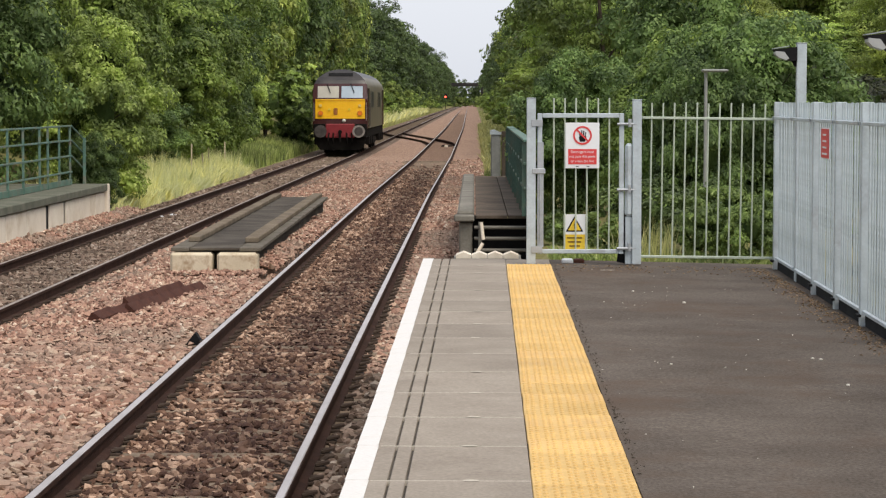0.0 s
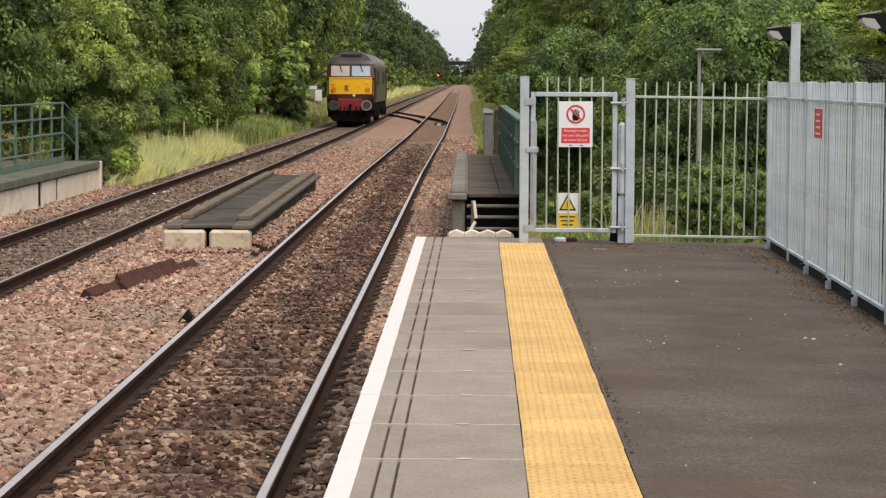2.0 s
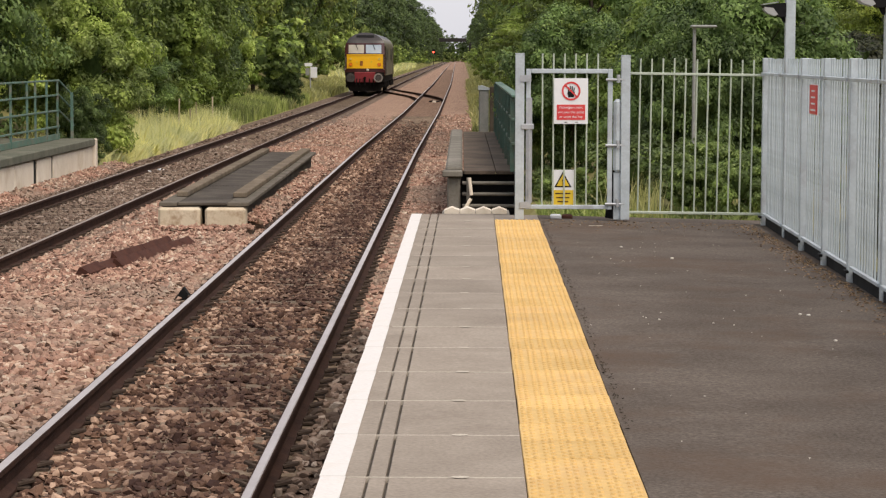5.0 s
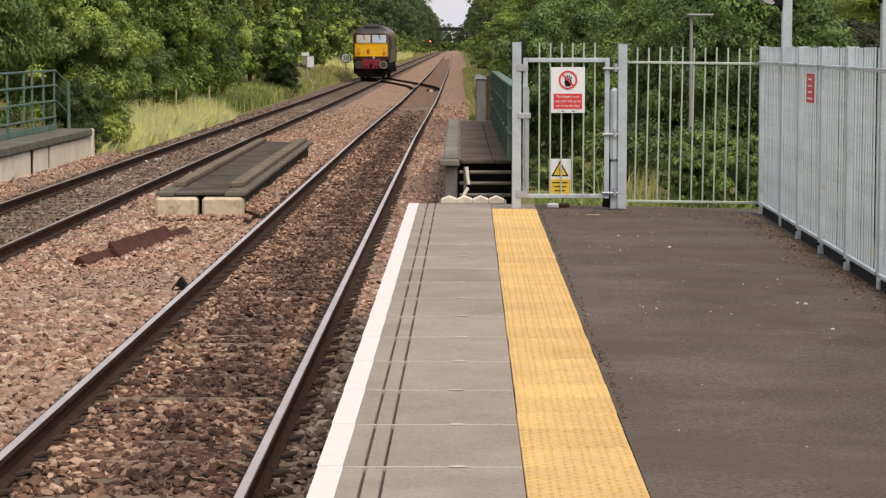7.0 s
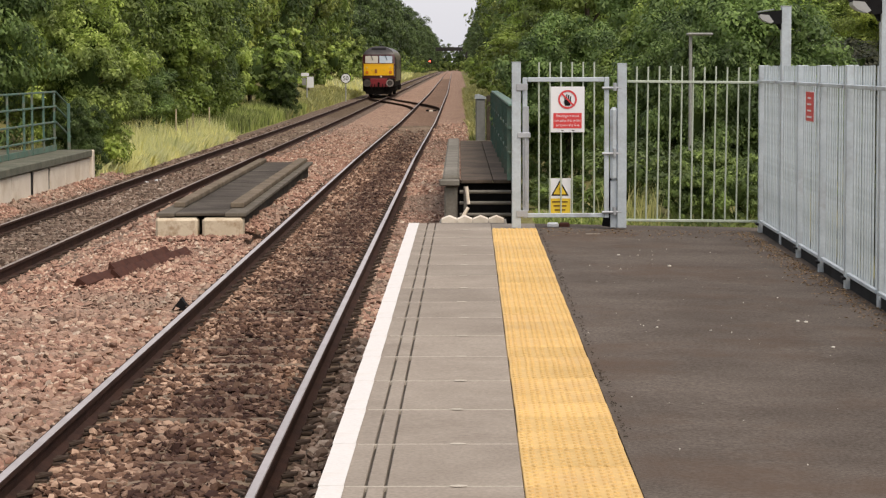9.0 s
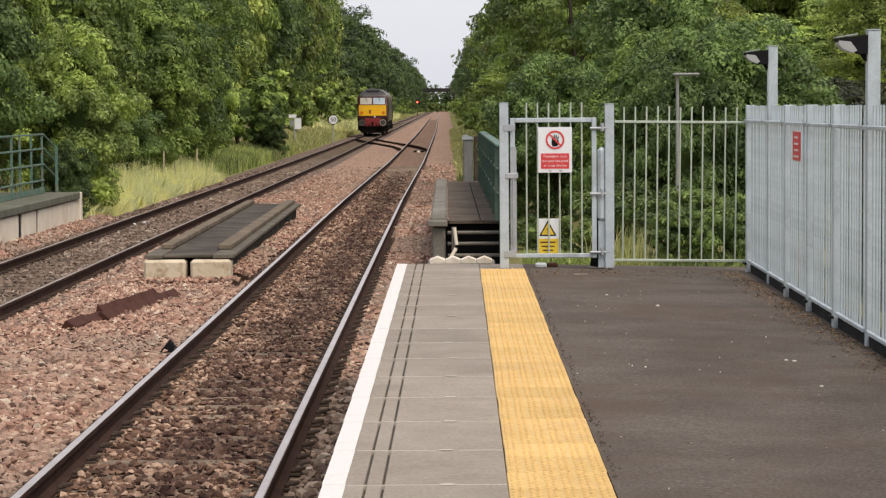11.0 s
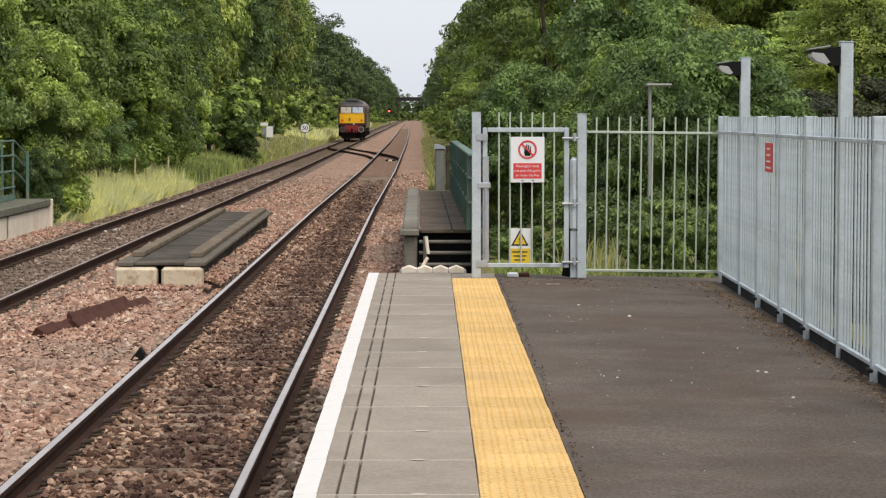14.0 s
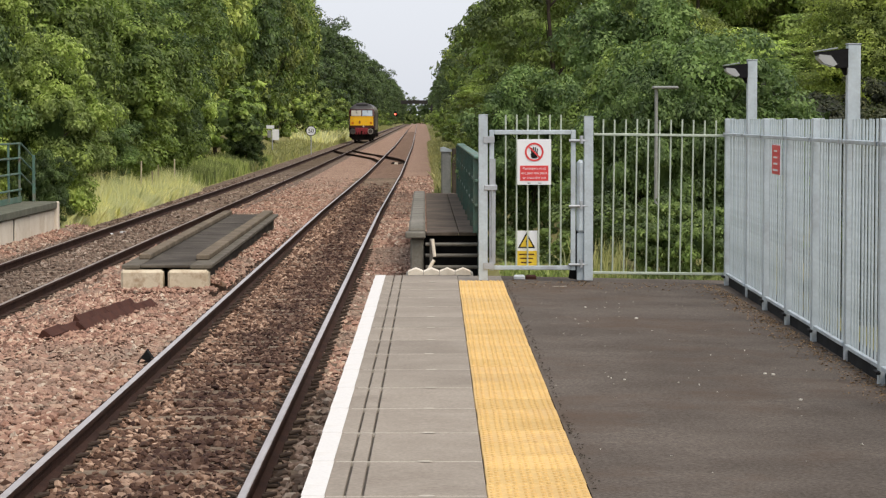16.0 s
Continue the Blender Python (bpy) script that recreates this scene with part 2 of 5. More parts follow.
M_GREEN_PAINT = surface("green_painted_steel", (0.055, 0.115, 0.088), (0.08, 0.155, 0.12), 2, 40, 0.5, stain=(0.1, 0.11, 0.08), stain_scale=2.5)
M_GREEN_PALE = surface("faded_green_paint", (0.075, 0.165, 0.13), (0.12, 0.225, 0.18), 2, 40, 0.6, stain=(0.2, 0.17, 0.13), stain_scale=3)
M_CREAM = surface("cream_concrete", (0.72, 0.64, 0.53), (0.82, 0.75, 0.64), 1.2, 40, 0.9, stain=(0.58, 0.49, 0.37), stain_scale=1.0, bump=0.3, grain=0.12)
M_CREAM_BLOCK = surface("yellowish_cream_concrete", (0.57, 0.49, 0.36), (0.69, 0.61, 0.47), 1.8, 40, 0.9, stain=(0.36, 0.26, 0.17), stain_scale=3.5, bump=0.3, grain=0.12)
M_DECK = surface("dark_deck_board", (0.06, 0.051, 0.043), (0.1, 0.086, 0.073), 1.5, 40, 0.85, stain=(0.12, 0.105, 0.085), stain_scale=1.3, bump=0.3)
M_DECK_BROWN = surface("brown_deck_board", (0.095, 0.074, 0.058), (0.15, 0.12, 0.095), 1.5, 40, 0.85, stain=(0.17, 0.13, 0.1), stain_scale=1.3, bump=0.3)
M_KERB_DARK = surface("black_rubber_kerb", (0.016, 0.017, 0.019), (0.032, 0.033, 0.036), 3, 40, 0.8)
M_CONC = surface("grey_concrete", (0.2, 0.19, 0.165), (0.29, 0.275, 0.24), 1.5, 40, 0.9, stain=(0.13, 0.12, 0.1), stain_scale=1.6, bump=0.3)
M_MOSS = surface("mossy_slab_edge", (0.12, 0.13, 0.1), (0.19, 0.19, 0.15), 2, 40, 0.9, bump=0.3)
M_RUST = surface("rusted_plate", (0.06, 0.026, 0.02), (0.11, 0.046, 0.033), 4, 40, 0.85, stain=(0.06, 0.03, 0.025), stain_scale=5, bump=0.3)
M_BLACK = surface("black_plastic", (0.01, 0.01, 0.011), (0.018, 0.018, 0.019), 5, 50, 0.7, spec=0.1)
M_SIGN_WHITE = surface("white_sign", (0.74, 0.77, 0.8), (0.8, 0.83, 0.86), 2, 30, 0.45, bump=0, grain=0.06)
M_SIGN_RED = surface("red_sign", (0.62, 0.045, 0.05), (0.7, 0.06, 0.06), 3, 30, 0.45, bump=0, grain=0.06)
M_SIGN_YELLOW = surface("yellow_sign", (0.72, 0.5, 0.03), (0.8, 0.57, 0.05), 3, 30, 0.45, bump=0, grain=0.1)
M_MAROON = surface("maroon_paint", (0.055, 0.017, 0.018), (0.075, 0.024, 0.024), 1.5, 30, 0.22, bump=0, grain=0.2)
M_FLANK = surface("dusty_maroon_flank", (0.112, 0.098, 0.066), (0.165, 0.142, 0.095), 1.2, 20, 0.45, bump=0, grain=0.2)
M_ROOF = surface("loco_roof_grey", (0.022, 0.019, 0.019), (0.042, 0.036, 0.034), 1.5, 30, 0.42, grain=0.3)
M_LOCO_YELLOW = surface("yellow_warning_paint", (0.93, 0.5, 0.012), (0.96, 0.54, 0.02), 1.5, 30, 0.35, bump=0, grain=0.1)
M_BEAM_RED = surface("red_buffer_beam", (0.2, 0.014, 0.02), (0.26, 0.02, 0.026), 2, 30, 0.5, grain=0.2)
M_UNDER = surface("grimy_underframe", (0.007, 0.0065, 0.006), (0.016, 0.014, 0.013), 3, 30, 0.85, spec=0.04)
M_BUFFER = surface("buffer_steel", (0.05, 0.042, 0.04), (0.1, 0.088, 0.08), 4, 30, 0.6, metal=0.3)
M_WORN = surface("worn_buffer_face", (0.24, 0.22, 0.2), (0.36, 0.33, 0.3), 5, 30, 0.5, metal=0.3)
M_SCREEN = surface("cab_windscreen_blind", (0.42, 0.4, 0.34), (0.54, 0.51, 0.43), 1, 10, 0.08, bump=0, grain=0.05)
# the sky's reflection is put into this pane's pale blue colour
M_SCREEN_SKY = surface("cab_windscreen", (0.33, 0.42, 0.5), (0.45, 0.53, 0.6), 1, 10, 0.08, bump=0, grain=0.05)
M_BRICK_FAR = surface("far_bridge_brick", (0.03, 0.028, 0.028), (0.05, 0.046, 0.045), 0.5, 4, 0.9)
M_BOARD = surface("weathered_board", (0.12, 0.105, 0.085), (0.19, 0.17, 0.14), 1.5, 40, 0.9, stain=(0.09, 0.08, 0.065), stain_scale=1.6, bump=0.3)
M_KERB = surface("weathered_kerb", (0.15, 0.12, 0.088), (0.24, 0.195, 0.145), 2.5, 40, 0.9, stain=(0.12, 0.1, 0.08), stain_scale=2, bump=0.4)
M_LENS_POST = surface("dull_lamp_post", (0.24, 0.25, 0.24), (0.32, 0.33, 0.31), 4, 40, 0.6, bump=0.05)
M_LENS = surface("lamp_lens", (0.32, 0.33, 0.33), (0.4, 0.41, 0.41), 3, 20, 0.3, bump=0, grain=0.05)

# ---- mesh helpers ----


def soften(me):
    """Smooth sides that keep crisp end caps."""
    rim = set()
    for poly in me.polygons:
        poly.use_smooth = len(poly.vertices) <= 4
        if len(poly.vertices) > 4:
            rim.update(poly.edge_keys)
    for e in me.edges:
        e.use_edge_sharp = e.key in rim


def mesh_object(name, bm, material, parent=None, label="", smooth=False):
    me = bpy.data.meshes.new(name)
    bmesh.ops.recalc_face_normals(bm, faces=bm.faces[:])
    bm.to_mesh(me)
    bm.free()
    for mt in (material if isinstance(material, (list, tuple)) else [material]):
        me.materials.append(mt)
    if smooth:
        soften(me)
    ob = new(name, me)
    if parent is not None:
        ob.parent = parent
    if label:
        ob["label"] = label
    return ob


def part(name, bm, material, parent, label="", smooth=False):
    return mesh_object(name, bm, material, parent, label, smooth)


def thing(name, m, label, category, group="", kind=""):
    ob = new(name)
    ob.empty_display_size = 0.2
    ob.matrix_world = m
    return tagged(ob, label, category, group, kind)


def box(bm, x0, x1, y0, y1, z0, z1, bevel=0.0, m=None):
    r = bmesh.ops.create_cube(bm, size=1.0)
    vs = r["verts"]
    for v in vs:
        v.co = Vector(((x0 + x1) / 2 + v.co.x * (x1 - x0), (y0 + y1) / 2 + v.co.y * (y1 - y0), (z0 + z1) / 2 + v.co.z * (z1 - z0)))
    if bevel:
        es = list({e for v in vs for e in v.link_edges})
        r2 = bmesh.ops.bevel(bm, geom=es, offset=bevel, segments=1, affect='EDGES')
        vs = list({v for f in r2["faces"] for v in f.verts} | {v for v in vs if v.is_valid})
    if m is not None:
        bmesh.ops.transform(bm, matrix=m, verts=vs)
    return bm


def rod(bm, a, b, r, seg=8, r2=None):
    a, b = Vector(a), Vector(b)
    d = b - a
    m = Matrix.Translation((a + b) / 2) @ d.to_track_quat('Z', 'Y').to_matrix().to_4x4()
    bmesh.ops.create_cone(bm, cap_ends=True, segments=seg, radius1=r, radius2=r if r2 is None else r2, depth=d.length, matrix=m)
    return bm


def prism(bm, outline, y0, y1):
    """An x-z outline drawn out along y."""
    a = [bm.verts.new((x, y0, z)) for x, z in outline]
    b = [bm.verts.new((x, y1, z)) for x, z in outline]
    bm.faces.new(a)
    bm.faces.new(b[::-1])
    k = len(outline)
    for i in range(k):
        bm.faces.new((a[i], b[i], b[(i + 1) % k], a[(i + 1) % k]))
    return bm


def shared(name, me, parent, m):
    ob = new(name, me)
    ob.parent = parent
    ob.matrix_basis = m
    return ob


def cloud_mesh(name, verts, faces, materials, index=None):
    """A mesh from numpy arrays of vertices and equal-sided faces."""
    me = bpy.data.meshes.new(name)
    me.from_pydata(verts.tolist(), [], faces.tolist())
    for mt in materials:
        me.materials.append(mt)
    if index is not None:
        me.polygons.foreach_set("material_index", index.astype(np.int32))
    me.update()
    return me


BM = bmesh.new
RAIL = -0.938        # top of the rails, below the platform
PLAT = pose(0, 0, 0, 0, 0, -0.298)   # the platform lies at a slight angle to the rails
NEAR, FARX = -1.92, -6.2             # centres of the two tracks


def rise(y):
    """The line climbs very gently away from the station."""
    return np.interp(y, [110, 230, 400, 700, 1200], [0.0, 0.14, 0.26, 0.43, 0.6])


def drift(y):
    """Sideways wander of the near line: a little towards the bank at the points, then off to the left."""
    return np.interp(y, [60, 100, 200, 250, 320, 400, 620, 1200], [0.0, 0.14, 0.17, 0.07, -0.12, -0.3, -0.85, -2.3])


STATIONS = [-10, 30, 60, 80, 100, 120, 140, 160, 180, 200, 225, 250, 285, 320, 360, 400, 500, 620, 760, 920, 1200]


def along(bm, outline, y0, y1, wander=0.0):
    """An x-z outline drawn out along the line of the railway."""
    ys = [y0] + [q for q in STATIONS if y0 < q < y1] + [y1]
    rings = [[bm.verts.new((x + wander * drift(q), q, z + rise(q))) for x, z in outline] for q in ys]
    bm.faces.new(rings[0])
    bm.faces.new(rings[-1][::-1])
    m = len(outline)
    for a, b in zip(rings, rings[1:]):
        for i in range(m):
            bm.faces.new((a[i], b[i], b[(i + 1) % m], a[(i + 1) % m]))
    return bm

# ---- ground, bed and platform ----


def ground_height(x, y):
    left = np.interp(x, [-60, -24, -10.5, -8.2, -7.6], [5.0, 4.2, -0.75, -1.2, -1.22])
    bank = np.interp(x, [0.0, 1.6, 4.5, 14, 60], [-1.22, -1.15, -0.3, 1.2, 2.5])
    by_station = np.interp(x, [0.45, 0.75, 2.8, 14, 60], [-1.22, -0.12, -0.1, 0.6, 2.5])
    w = np.clip((y - 27) / 7, 0, 1)
    right = by_station * (1 - w) + bank * w
    return np.where(x < -3, left, right) + 0.05 * np.sin(x * 1.7 + y * 0.6) * (np.abs(x + 4) > 4.5) * (y < 140) + rise(y)


gx = np.concatenate([[-2500, -600, -150], np.linspace(-60, -12, 17), np.linspace(-11, 6, 52), np.linspace(7, 60, 18), [150, 600, 2500]])
gy = np.concatenate([[-400, -60, -20], np.linspace(-10, 60, 71), np.linspace(62, 200, 50), np.linspace(210, 1000, 40), [1500, 2500, 4000]])
GX, GY = np.meshgrid(gx, gy)
gv = np.stack([GX.ravel(), GY.ravel(), ground_height(GX, GY).ravel()], 1)
i, j = np.meshgrid(np.arange(len(gx) - 1), np.arange(len(gy) - 1))
k0 = (j * len(gx) + i).ravel()
gf = np.stack([k0, k0 + 1, k0 + 1 + len(gx), k0 + len(gx)], 1)
ground = tagged(new("ground", cloud_mesh("ground", gv, gf, [M_GROUND])), "rough grass and earth beside the railway", "ground", kind="structure")
for poly in ground.data.polygons:
    poly.use_smooth = True

BED = RAIL - 0.175   # surface of the bed between the sleepers
bm = BM()
along(bm, [(-8.75, -1.3), (-8.35, -1.17), (-7.75, BED - 0.02), (-7.45, BED), (-5.35, BED), (-4.9, BED + 0.05), (-4.8, BED + 0.05), (-4.8, -1.3)], -10, 1200)
far_bed = tagged(mesh_object("track_bed_far", bm, M_BALLAST_FAR), "grey-brown stone ballast under the far track", "ballast", kind="structure")
bm = BM()
along(bm, [(-4.8, -1.3), (-4.8, BED + 0.05), (-3.2, BED + 0.05), (-2.9, BED), (-0.9, BED), (0.55, BED - 0.03), (1.35, -1.3)], -10, 1200)
near_bed = tagged(mesh_object("track_bed_near", bm, M_BALLAST), "pinkish stone ballast under the near track", "ballast", kind="structure")

# dark sheets just under the loose stones stand in for shade in their gaps
for name, x0, x1, y1, par in (("gap_shade_fill", -2.95, 0.5, 44, near_bed), ("gap_shade_fill", -4.79, -3.15, 64, near_bed), ("gap_shade_fill", -7.5, -5.3, 60, far_bed)):
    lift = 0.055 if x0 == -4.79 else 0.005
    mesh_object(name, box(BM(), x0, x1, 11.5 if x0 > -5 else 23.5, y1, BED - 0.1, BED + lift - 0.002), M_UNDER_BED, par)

END = 21.44
platform = thing("platform", PLAT, "station platform with dark tarmac, grey coping and buff tactile strip", "platform", kind="structure")
part("platform_wall", box(BM(), -0.40, 2.66, -12, END - 0.03, -1.4, -0.102), M_CONC, platform)
FALL = -0.04   # drop of the tarmac from the tactile strip to the back fence
part("tarmac", prism(BM(), [(0.572, -0.1), (2.66, -0.1), (2.66, FALL * 1.1), (0.572, 0.0)], -12, END - 0.5), M_TARMAC, platform, "dark worn tarmac surface")

# one coping slab: white edge, two grooves, smooth field
SLAB = 0.9


def coping_mesh():
    bm = BM()
    for x0, x1 in ((-0.535, -0.376), (-0.366, -0.308), (-0.298, 0.172)):
        box(bm, x0, x1, 0.004, SLAB - 0.004, -0.06, 0.0, 0.003)
    box(bm, -0.53, 0.17, 0.006, SLAB - 0.001, -0.07, -0.02)
    me = bpy.data.meshes.new("coping_slab")
    bm.to_mesh(me)
    bm.free()
    me.materials.append(M_COPING)
    return me


coping = coping_mesh()
bm = BM()
box(bm, -0.535, -0.447, 0.003, SLAB - 0.001, 0.0, 0.0035)
line_me = bpy.data.meshes.new("white_line")
bm.to_mesh(line_me)
bm.free()
line_me.materials.append(M_WHITE)
part("bedding", box(BM(), -0.52, 0.565, -12, END - 0.02, -0.1, -0.018), M_GROOVE, platform)
for k in range(31):
    y0 = END - (k + 1) * SLAB
    sx = 1 + 0.0035 * (y0 - 8.5) / 0.707
    wide = Matrix.Translation((0.172 * (1 - sx), 0, 0)) @ Matrix.Diagonal((sx, 1, 1, 1))
    shared("coping_slab", coping, platform, pose(0, y0, random.uniform(-0.0015, 0.0015)) @ wide)
    shared("white_line", line_me, platform, pose(0, y0, 0.0012) @ wide)
    bm = BM()
    box(bm, -0.44, 0.17, -0.006, 0.006, -0.03, 0.0012)
    part("mortar_joint", bm, M_JOINT, platform).matrix_basis = pose(0, y0, 0)
    bm = BM()
    bmesh.ops.create_circle(bm, cap_ends=True, segments=10, radius=1.0)
    bmesh.ops.transform(bm, matrix=pose(-0.06 + random.uniform(-0.01, 0.01), y0, 0.003) @ Matrix.Diagonal((0.032, 0.022, 1, 1)), verts=bm.verts[:])
    part("lifting_plug", bm, M_JOINT, platform, "pale filled lifting socket")


def tactile_mesh():
    bm = BM()
    box(bm, 0.176, 0.570, 0.005, 0.395, -0.05, 0.0, 0.003)
    for a in range(6):
        for b in range(12):
            cx = 0.176 + (a + (0.3 if b % 2 else 0.7)) * 0.394 / 6
            cy = (b + 0.5) * 0.4 / 12
            bmesh.ops.create_cone(bm, cap_ends=True, segments=6, radius1=0.0125, radius2=0.009, depth=0.006,
                                  matrix=Matrix.Translation((cx, cy, 0.0025)))
    me = bpy.data.meshes.new("tactile_tile")
    bm.to_mesh(me)
    bm.free()
    me.materials.append(M_YELLOW_TILE)
    return me


tactile = tactile_mesh()
for k in range(66):
    shared("tactile_tile", tactile, platform, pose(random.uniform(-0.002, 0.002), END - 0.7 - (k + 1) * 0.4, random.uniform(-0.002, 0.001), 0, 0, random.uniform(-0.2, 0.2)))
part("end_slab", prism(BM(), [(0.574, -0.3), (2.66, -0.3), (2.66, FALL * 1.1 - 0.004), (0.574, -0.004)], END - 0.497, END), M_TARMAC, platform)
part("end_slab", box(BM(), 0.176, 0.57, END - 0.695, END, -0.3, -0.004), M_COPING, platform)

# ---- tracks ----
SLEEP = 0.62


def rail_outline():
    half = [(0.035, 0.0), (0.036, -0.03), (0.01, -0.045), (0.01, -0.125), (0.068, -0.145), (0.07, -0.158)]
    return half + [(-x, z) for x, z in half[::-1]]


def make_track(name, xc, y0, y1, n_near, label, head=M_RAIL_TOP, half=0.024, bend=1.0):
    t = thing(name, pose(xc, 0, RAIL), label, "railway track", "running lines")
    for side in (-1, 1):
        xs = side * 0.7525
        bm = BM()
        along(bm, [(x + xs, z) for x, z in rail_outline()], y0, y1, bend)
        r = part("rail", bm, M_RAIL_SIDE, t)
        # far track: brighter head colour past 240 m stands in for sky glint
        for ya, yb, hw, mt in ((y0, 60, half, head), (60, 240, 0.7 * half, head), (240, y1, half, M_RAIL_TOP)):
            bm = BM()
            along(bm, [(xs - hw - 0.004, 0.0), (xs - hw, 0.0035), (xs + hw, 0.0035), (xs + hw + 0.004, 0.0)], ya, yb, bend)
            part("railhead", bm, mt, r, "worn shiny running surface")
    bm = BM()
    box(bm, -1.25, 1.25, -0.125, 0.125, -0.32, -0.158, 0.012)
    sl = bpy.data.meshes.new("sleeper")
    bm.to_mesh(sl)
    bm.free()
    sl.materials.append(M_SLEEPER)
    bm = BM()
    box(bm, -0.03, 0.05, -0.06, 0.06, -0.16, -0.135, 0.006)
    rod(bm, (-0.02, -0.05, -0.122), (0.07, -0.02, -0.105), 0.014, 6)
    rod(bm, (0.07, -0.02, -0.105), (-0.01, 0.05, -0.122), 0.014, 6)
    cl = bpy.data.meshes.new("rail_clip")
    bm.to_mesh(cl)
    bm.free()
    cl.materials.append(M_CLIP)
    for k in range(-24, n_near):
        y = 8.0 + k * SLEEP
        shared("sleeper", sl, t, pose(bend * drift(y) + random.uniform(-0.03, 0.03), y, random.uniform(-0.012, 0.006), 0, 0, random.uniform(-0.8, 0.8)))
        if 0 <= k < 60:
            for xs in (-0.7525, 0.7525):
                for q in (-1, 1):
                    shared("rail_clip", cl, t, pose(xs + q * 0.095, y, 0, 0, 0, 0 if q > 0 else 180))
    bm = BM()
    for k in range(int((y1 - 8 - n_near * SLEEP) / SLEEP)):
        if k > 400:
            break
        y = 8.0 + (n_near + k) * SLEEP
        dx, dz = bend * drift(y), rise(y)
        box(bm, dx - 1.25, dx + 1.25, y - 0.125, y + 0.125, dz - 0.3, dz - 0.168 - 0.03 * (xc > -4))
    tagged(part("sleepers_beyond", bm, M_SLEEPER, t), kind="stuff")
    return t


make_track("near_track", NEAR, -10, 1200, 150, "near railway track with bright railheads on brown sleepers")
make_track("far_track", FARX, -10, 1200, 150, "far railway track with rusty rails on dark sleepers", M_RAIL_DULL, 0.02, bend=0.35)

# crossover between the tracks
xo = thing("crossover", pose(0, 0, RAIL), "crossover rails linking the two railway tracks", "railway points")


def curved_rail(x0, ya, x1, yb, parent):
    bm = BM()
    rings = []
    for k in range(25):
        f = k / 24
        s = f * f * (3 - 2 * f)
        rings.append([bm.verts.new((x0 + (x1 - x0) * s + 0.6 * px, ya + (yb - ya) * f, pz + 0.004 + rise(ya + (yb - ya) * f))) for px, pz in rail_outline()])
    for a, b in zip(rings, rings[1:]):
        m = len(a)
        for q in range(m):
            bm.faces.new((a[q], a[(q + 1) % m], b[(q + 1) % m], b[q]))
    bm.faces.new(rings[0])
    bm.faces.new(rings[-1][::-1])
    return part("curved_rail", bm, M_RAIL_SIDE, parent)


curved_rail(NEAR - 0.57, 128, FARX - 0.72, 182, xo)
curved_rail(NEAR + 0.87, 128, FARX + 0.72, 182, xo)

# loose ballast stones
rng = np.random.default_rng(5)


def stones(name, x0, x1, y0, y1, pitch, size, material, z, parent, drop=None, label="", cheap=False):
    nx, ny = int((x1 - x0) / pitch), int((y1 - y0) / pitch)
    cx, cy = np.meshgrid(np.arange(nx), np.arange(ny))
    c = np.stack([x0 + (cx.ravel() + rng.random(cx.size)) * pitch, y0 + (cy.ravel() + rng.random(cx.size)) * pitch], 1)
    if drop is not None:
        c = c[~drop(c[:, 0], c[:, 1], rng.random(len(c)))]
    m = len(c)
    t = (1 + 5 ** 0.5) / 2
    ico = np.array([(-1, t, 0), (1, t, 0), (-1, -t, 0), (1, -t, 0), (0, -1, t), (0, 1, t), (0, -1, -t), (0, 1, -t), (t, 0, -1), (t, 0, 1), (-t, 0, -1), (-t, 0, 1)]) / 1.9
    tri = np.array([(0, 11, 5), (0, 5, 1), (0, 1, 7), (0, 7, 10), (0, 10, 11), (1, 5, 9), (5, 11, 4), (11, 10, 2), (10, 7, 6), (7, 1, 8), (3, 9, 4), (3, 4, 2), (3, 2, 6), (3, 6, 8), (3, 8, 9), (4, 9, 5), (2, 4, 11), (6, 2, 10), (8, 6, 7), (9, 8, 1)])
    if cheap:
        ico = np.array([(1, 0, 0), (-1, 0, 0), (0, 1, 0), (0, -1, 0), (0, 0, 1), (0, 0, -1)])
        tri = np.array([(0, 2, 4), (2, 1, 4), (1, 3, 4), (3, 0, 4), (2, 0, 5), (1, 2, 5), (3, 1, 5), (0, 3, 5)])
    nv = len(ico)
    v = ico[None] * (0.55 + 0.85 * rng.random((m, nv, 1)))
    v = v * (0.5 + 0.85 * rng.random((m, 1, 3))) * np.array([1.1, 1.1, 0.75])
    a = rng.random(m) * 6.283
    ca, sa = np.cos(a)[:, None], np.sin(a)[:, None]
    b = rng.normal(0, 0.35, m)
    cb, sb = np.cos(b)[:, None], np.sin(b)[:, None]
    X, Y, Z = v[..., 0], v[..., 1], v[..., 2]
    X, Z = X * cb - Z * sb, X * sb + Z * cb
    X, Y = X * ca - Y * sa, X * sa + Y * ca
    sz = size * (0.55 + 0.7 * rng.random(m))[:, None]
    zz = z(c[:, 0]) if callable(z) else np.full(m, z)
    V = np.stack([X * sz + c[:, :1], Y * sz + c[:, 1:], Z * sz + (zz + rng.normal(0, 0.012, m))[:, None]], 2).reshape(-1, 3)
    Fc = (tri[None] + (np.arange(m) * nv)[:, None, None]).reshape(-1, 3)
    ob = new(name, cloud_mesh(name, V, Fc, [material]))
    ob.parent = parent
    return tagged(ob, label, kind="stuff")


def off_sleeper(xc, share=0.55):
    def f(x, y, r):
        d = np.abs((y - 8.0) / SLEEP - np.round((y - 8.0) / SLEEP)) * SLEEP
        on = (d < 0.12) & (np.abs(x - xc) < 1.25)
        rail = np.abs(np.abs(x - xc) - 0.7525) < 0.1
        return (on & (r < share)) | rail
    return f


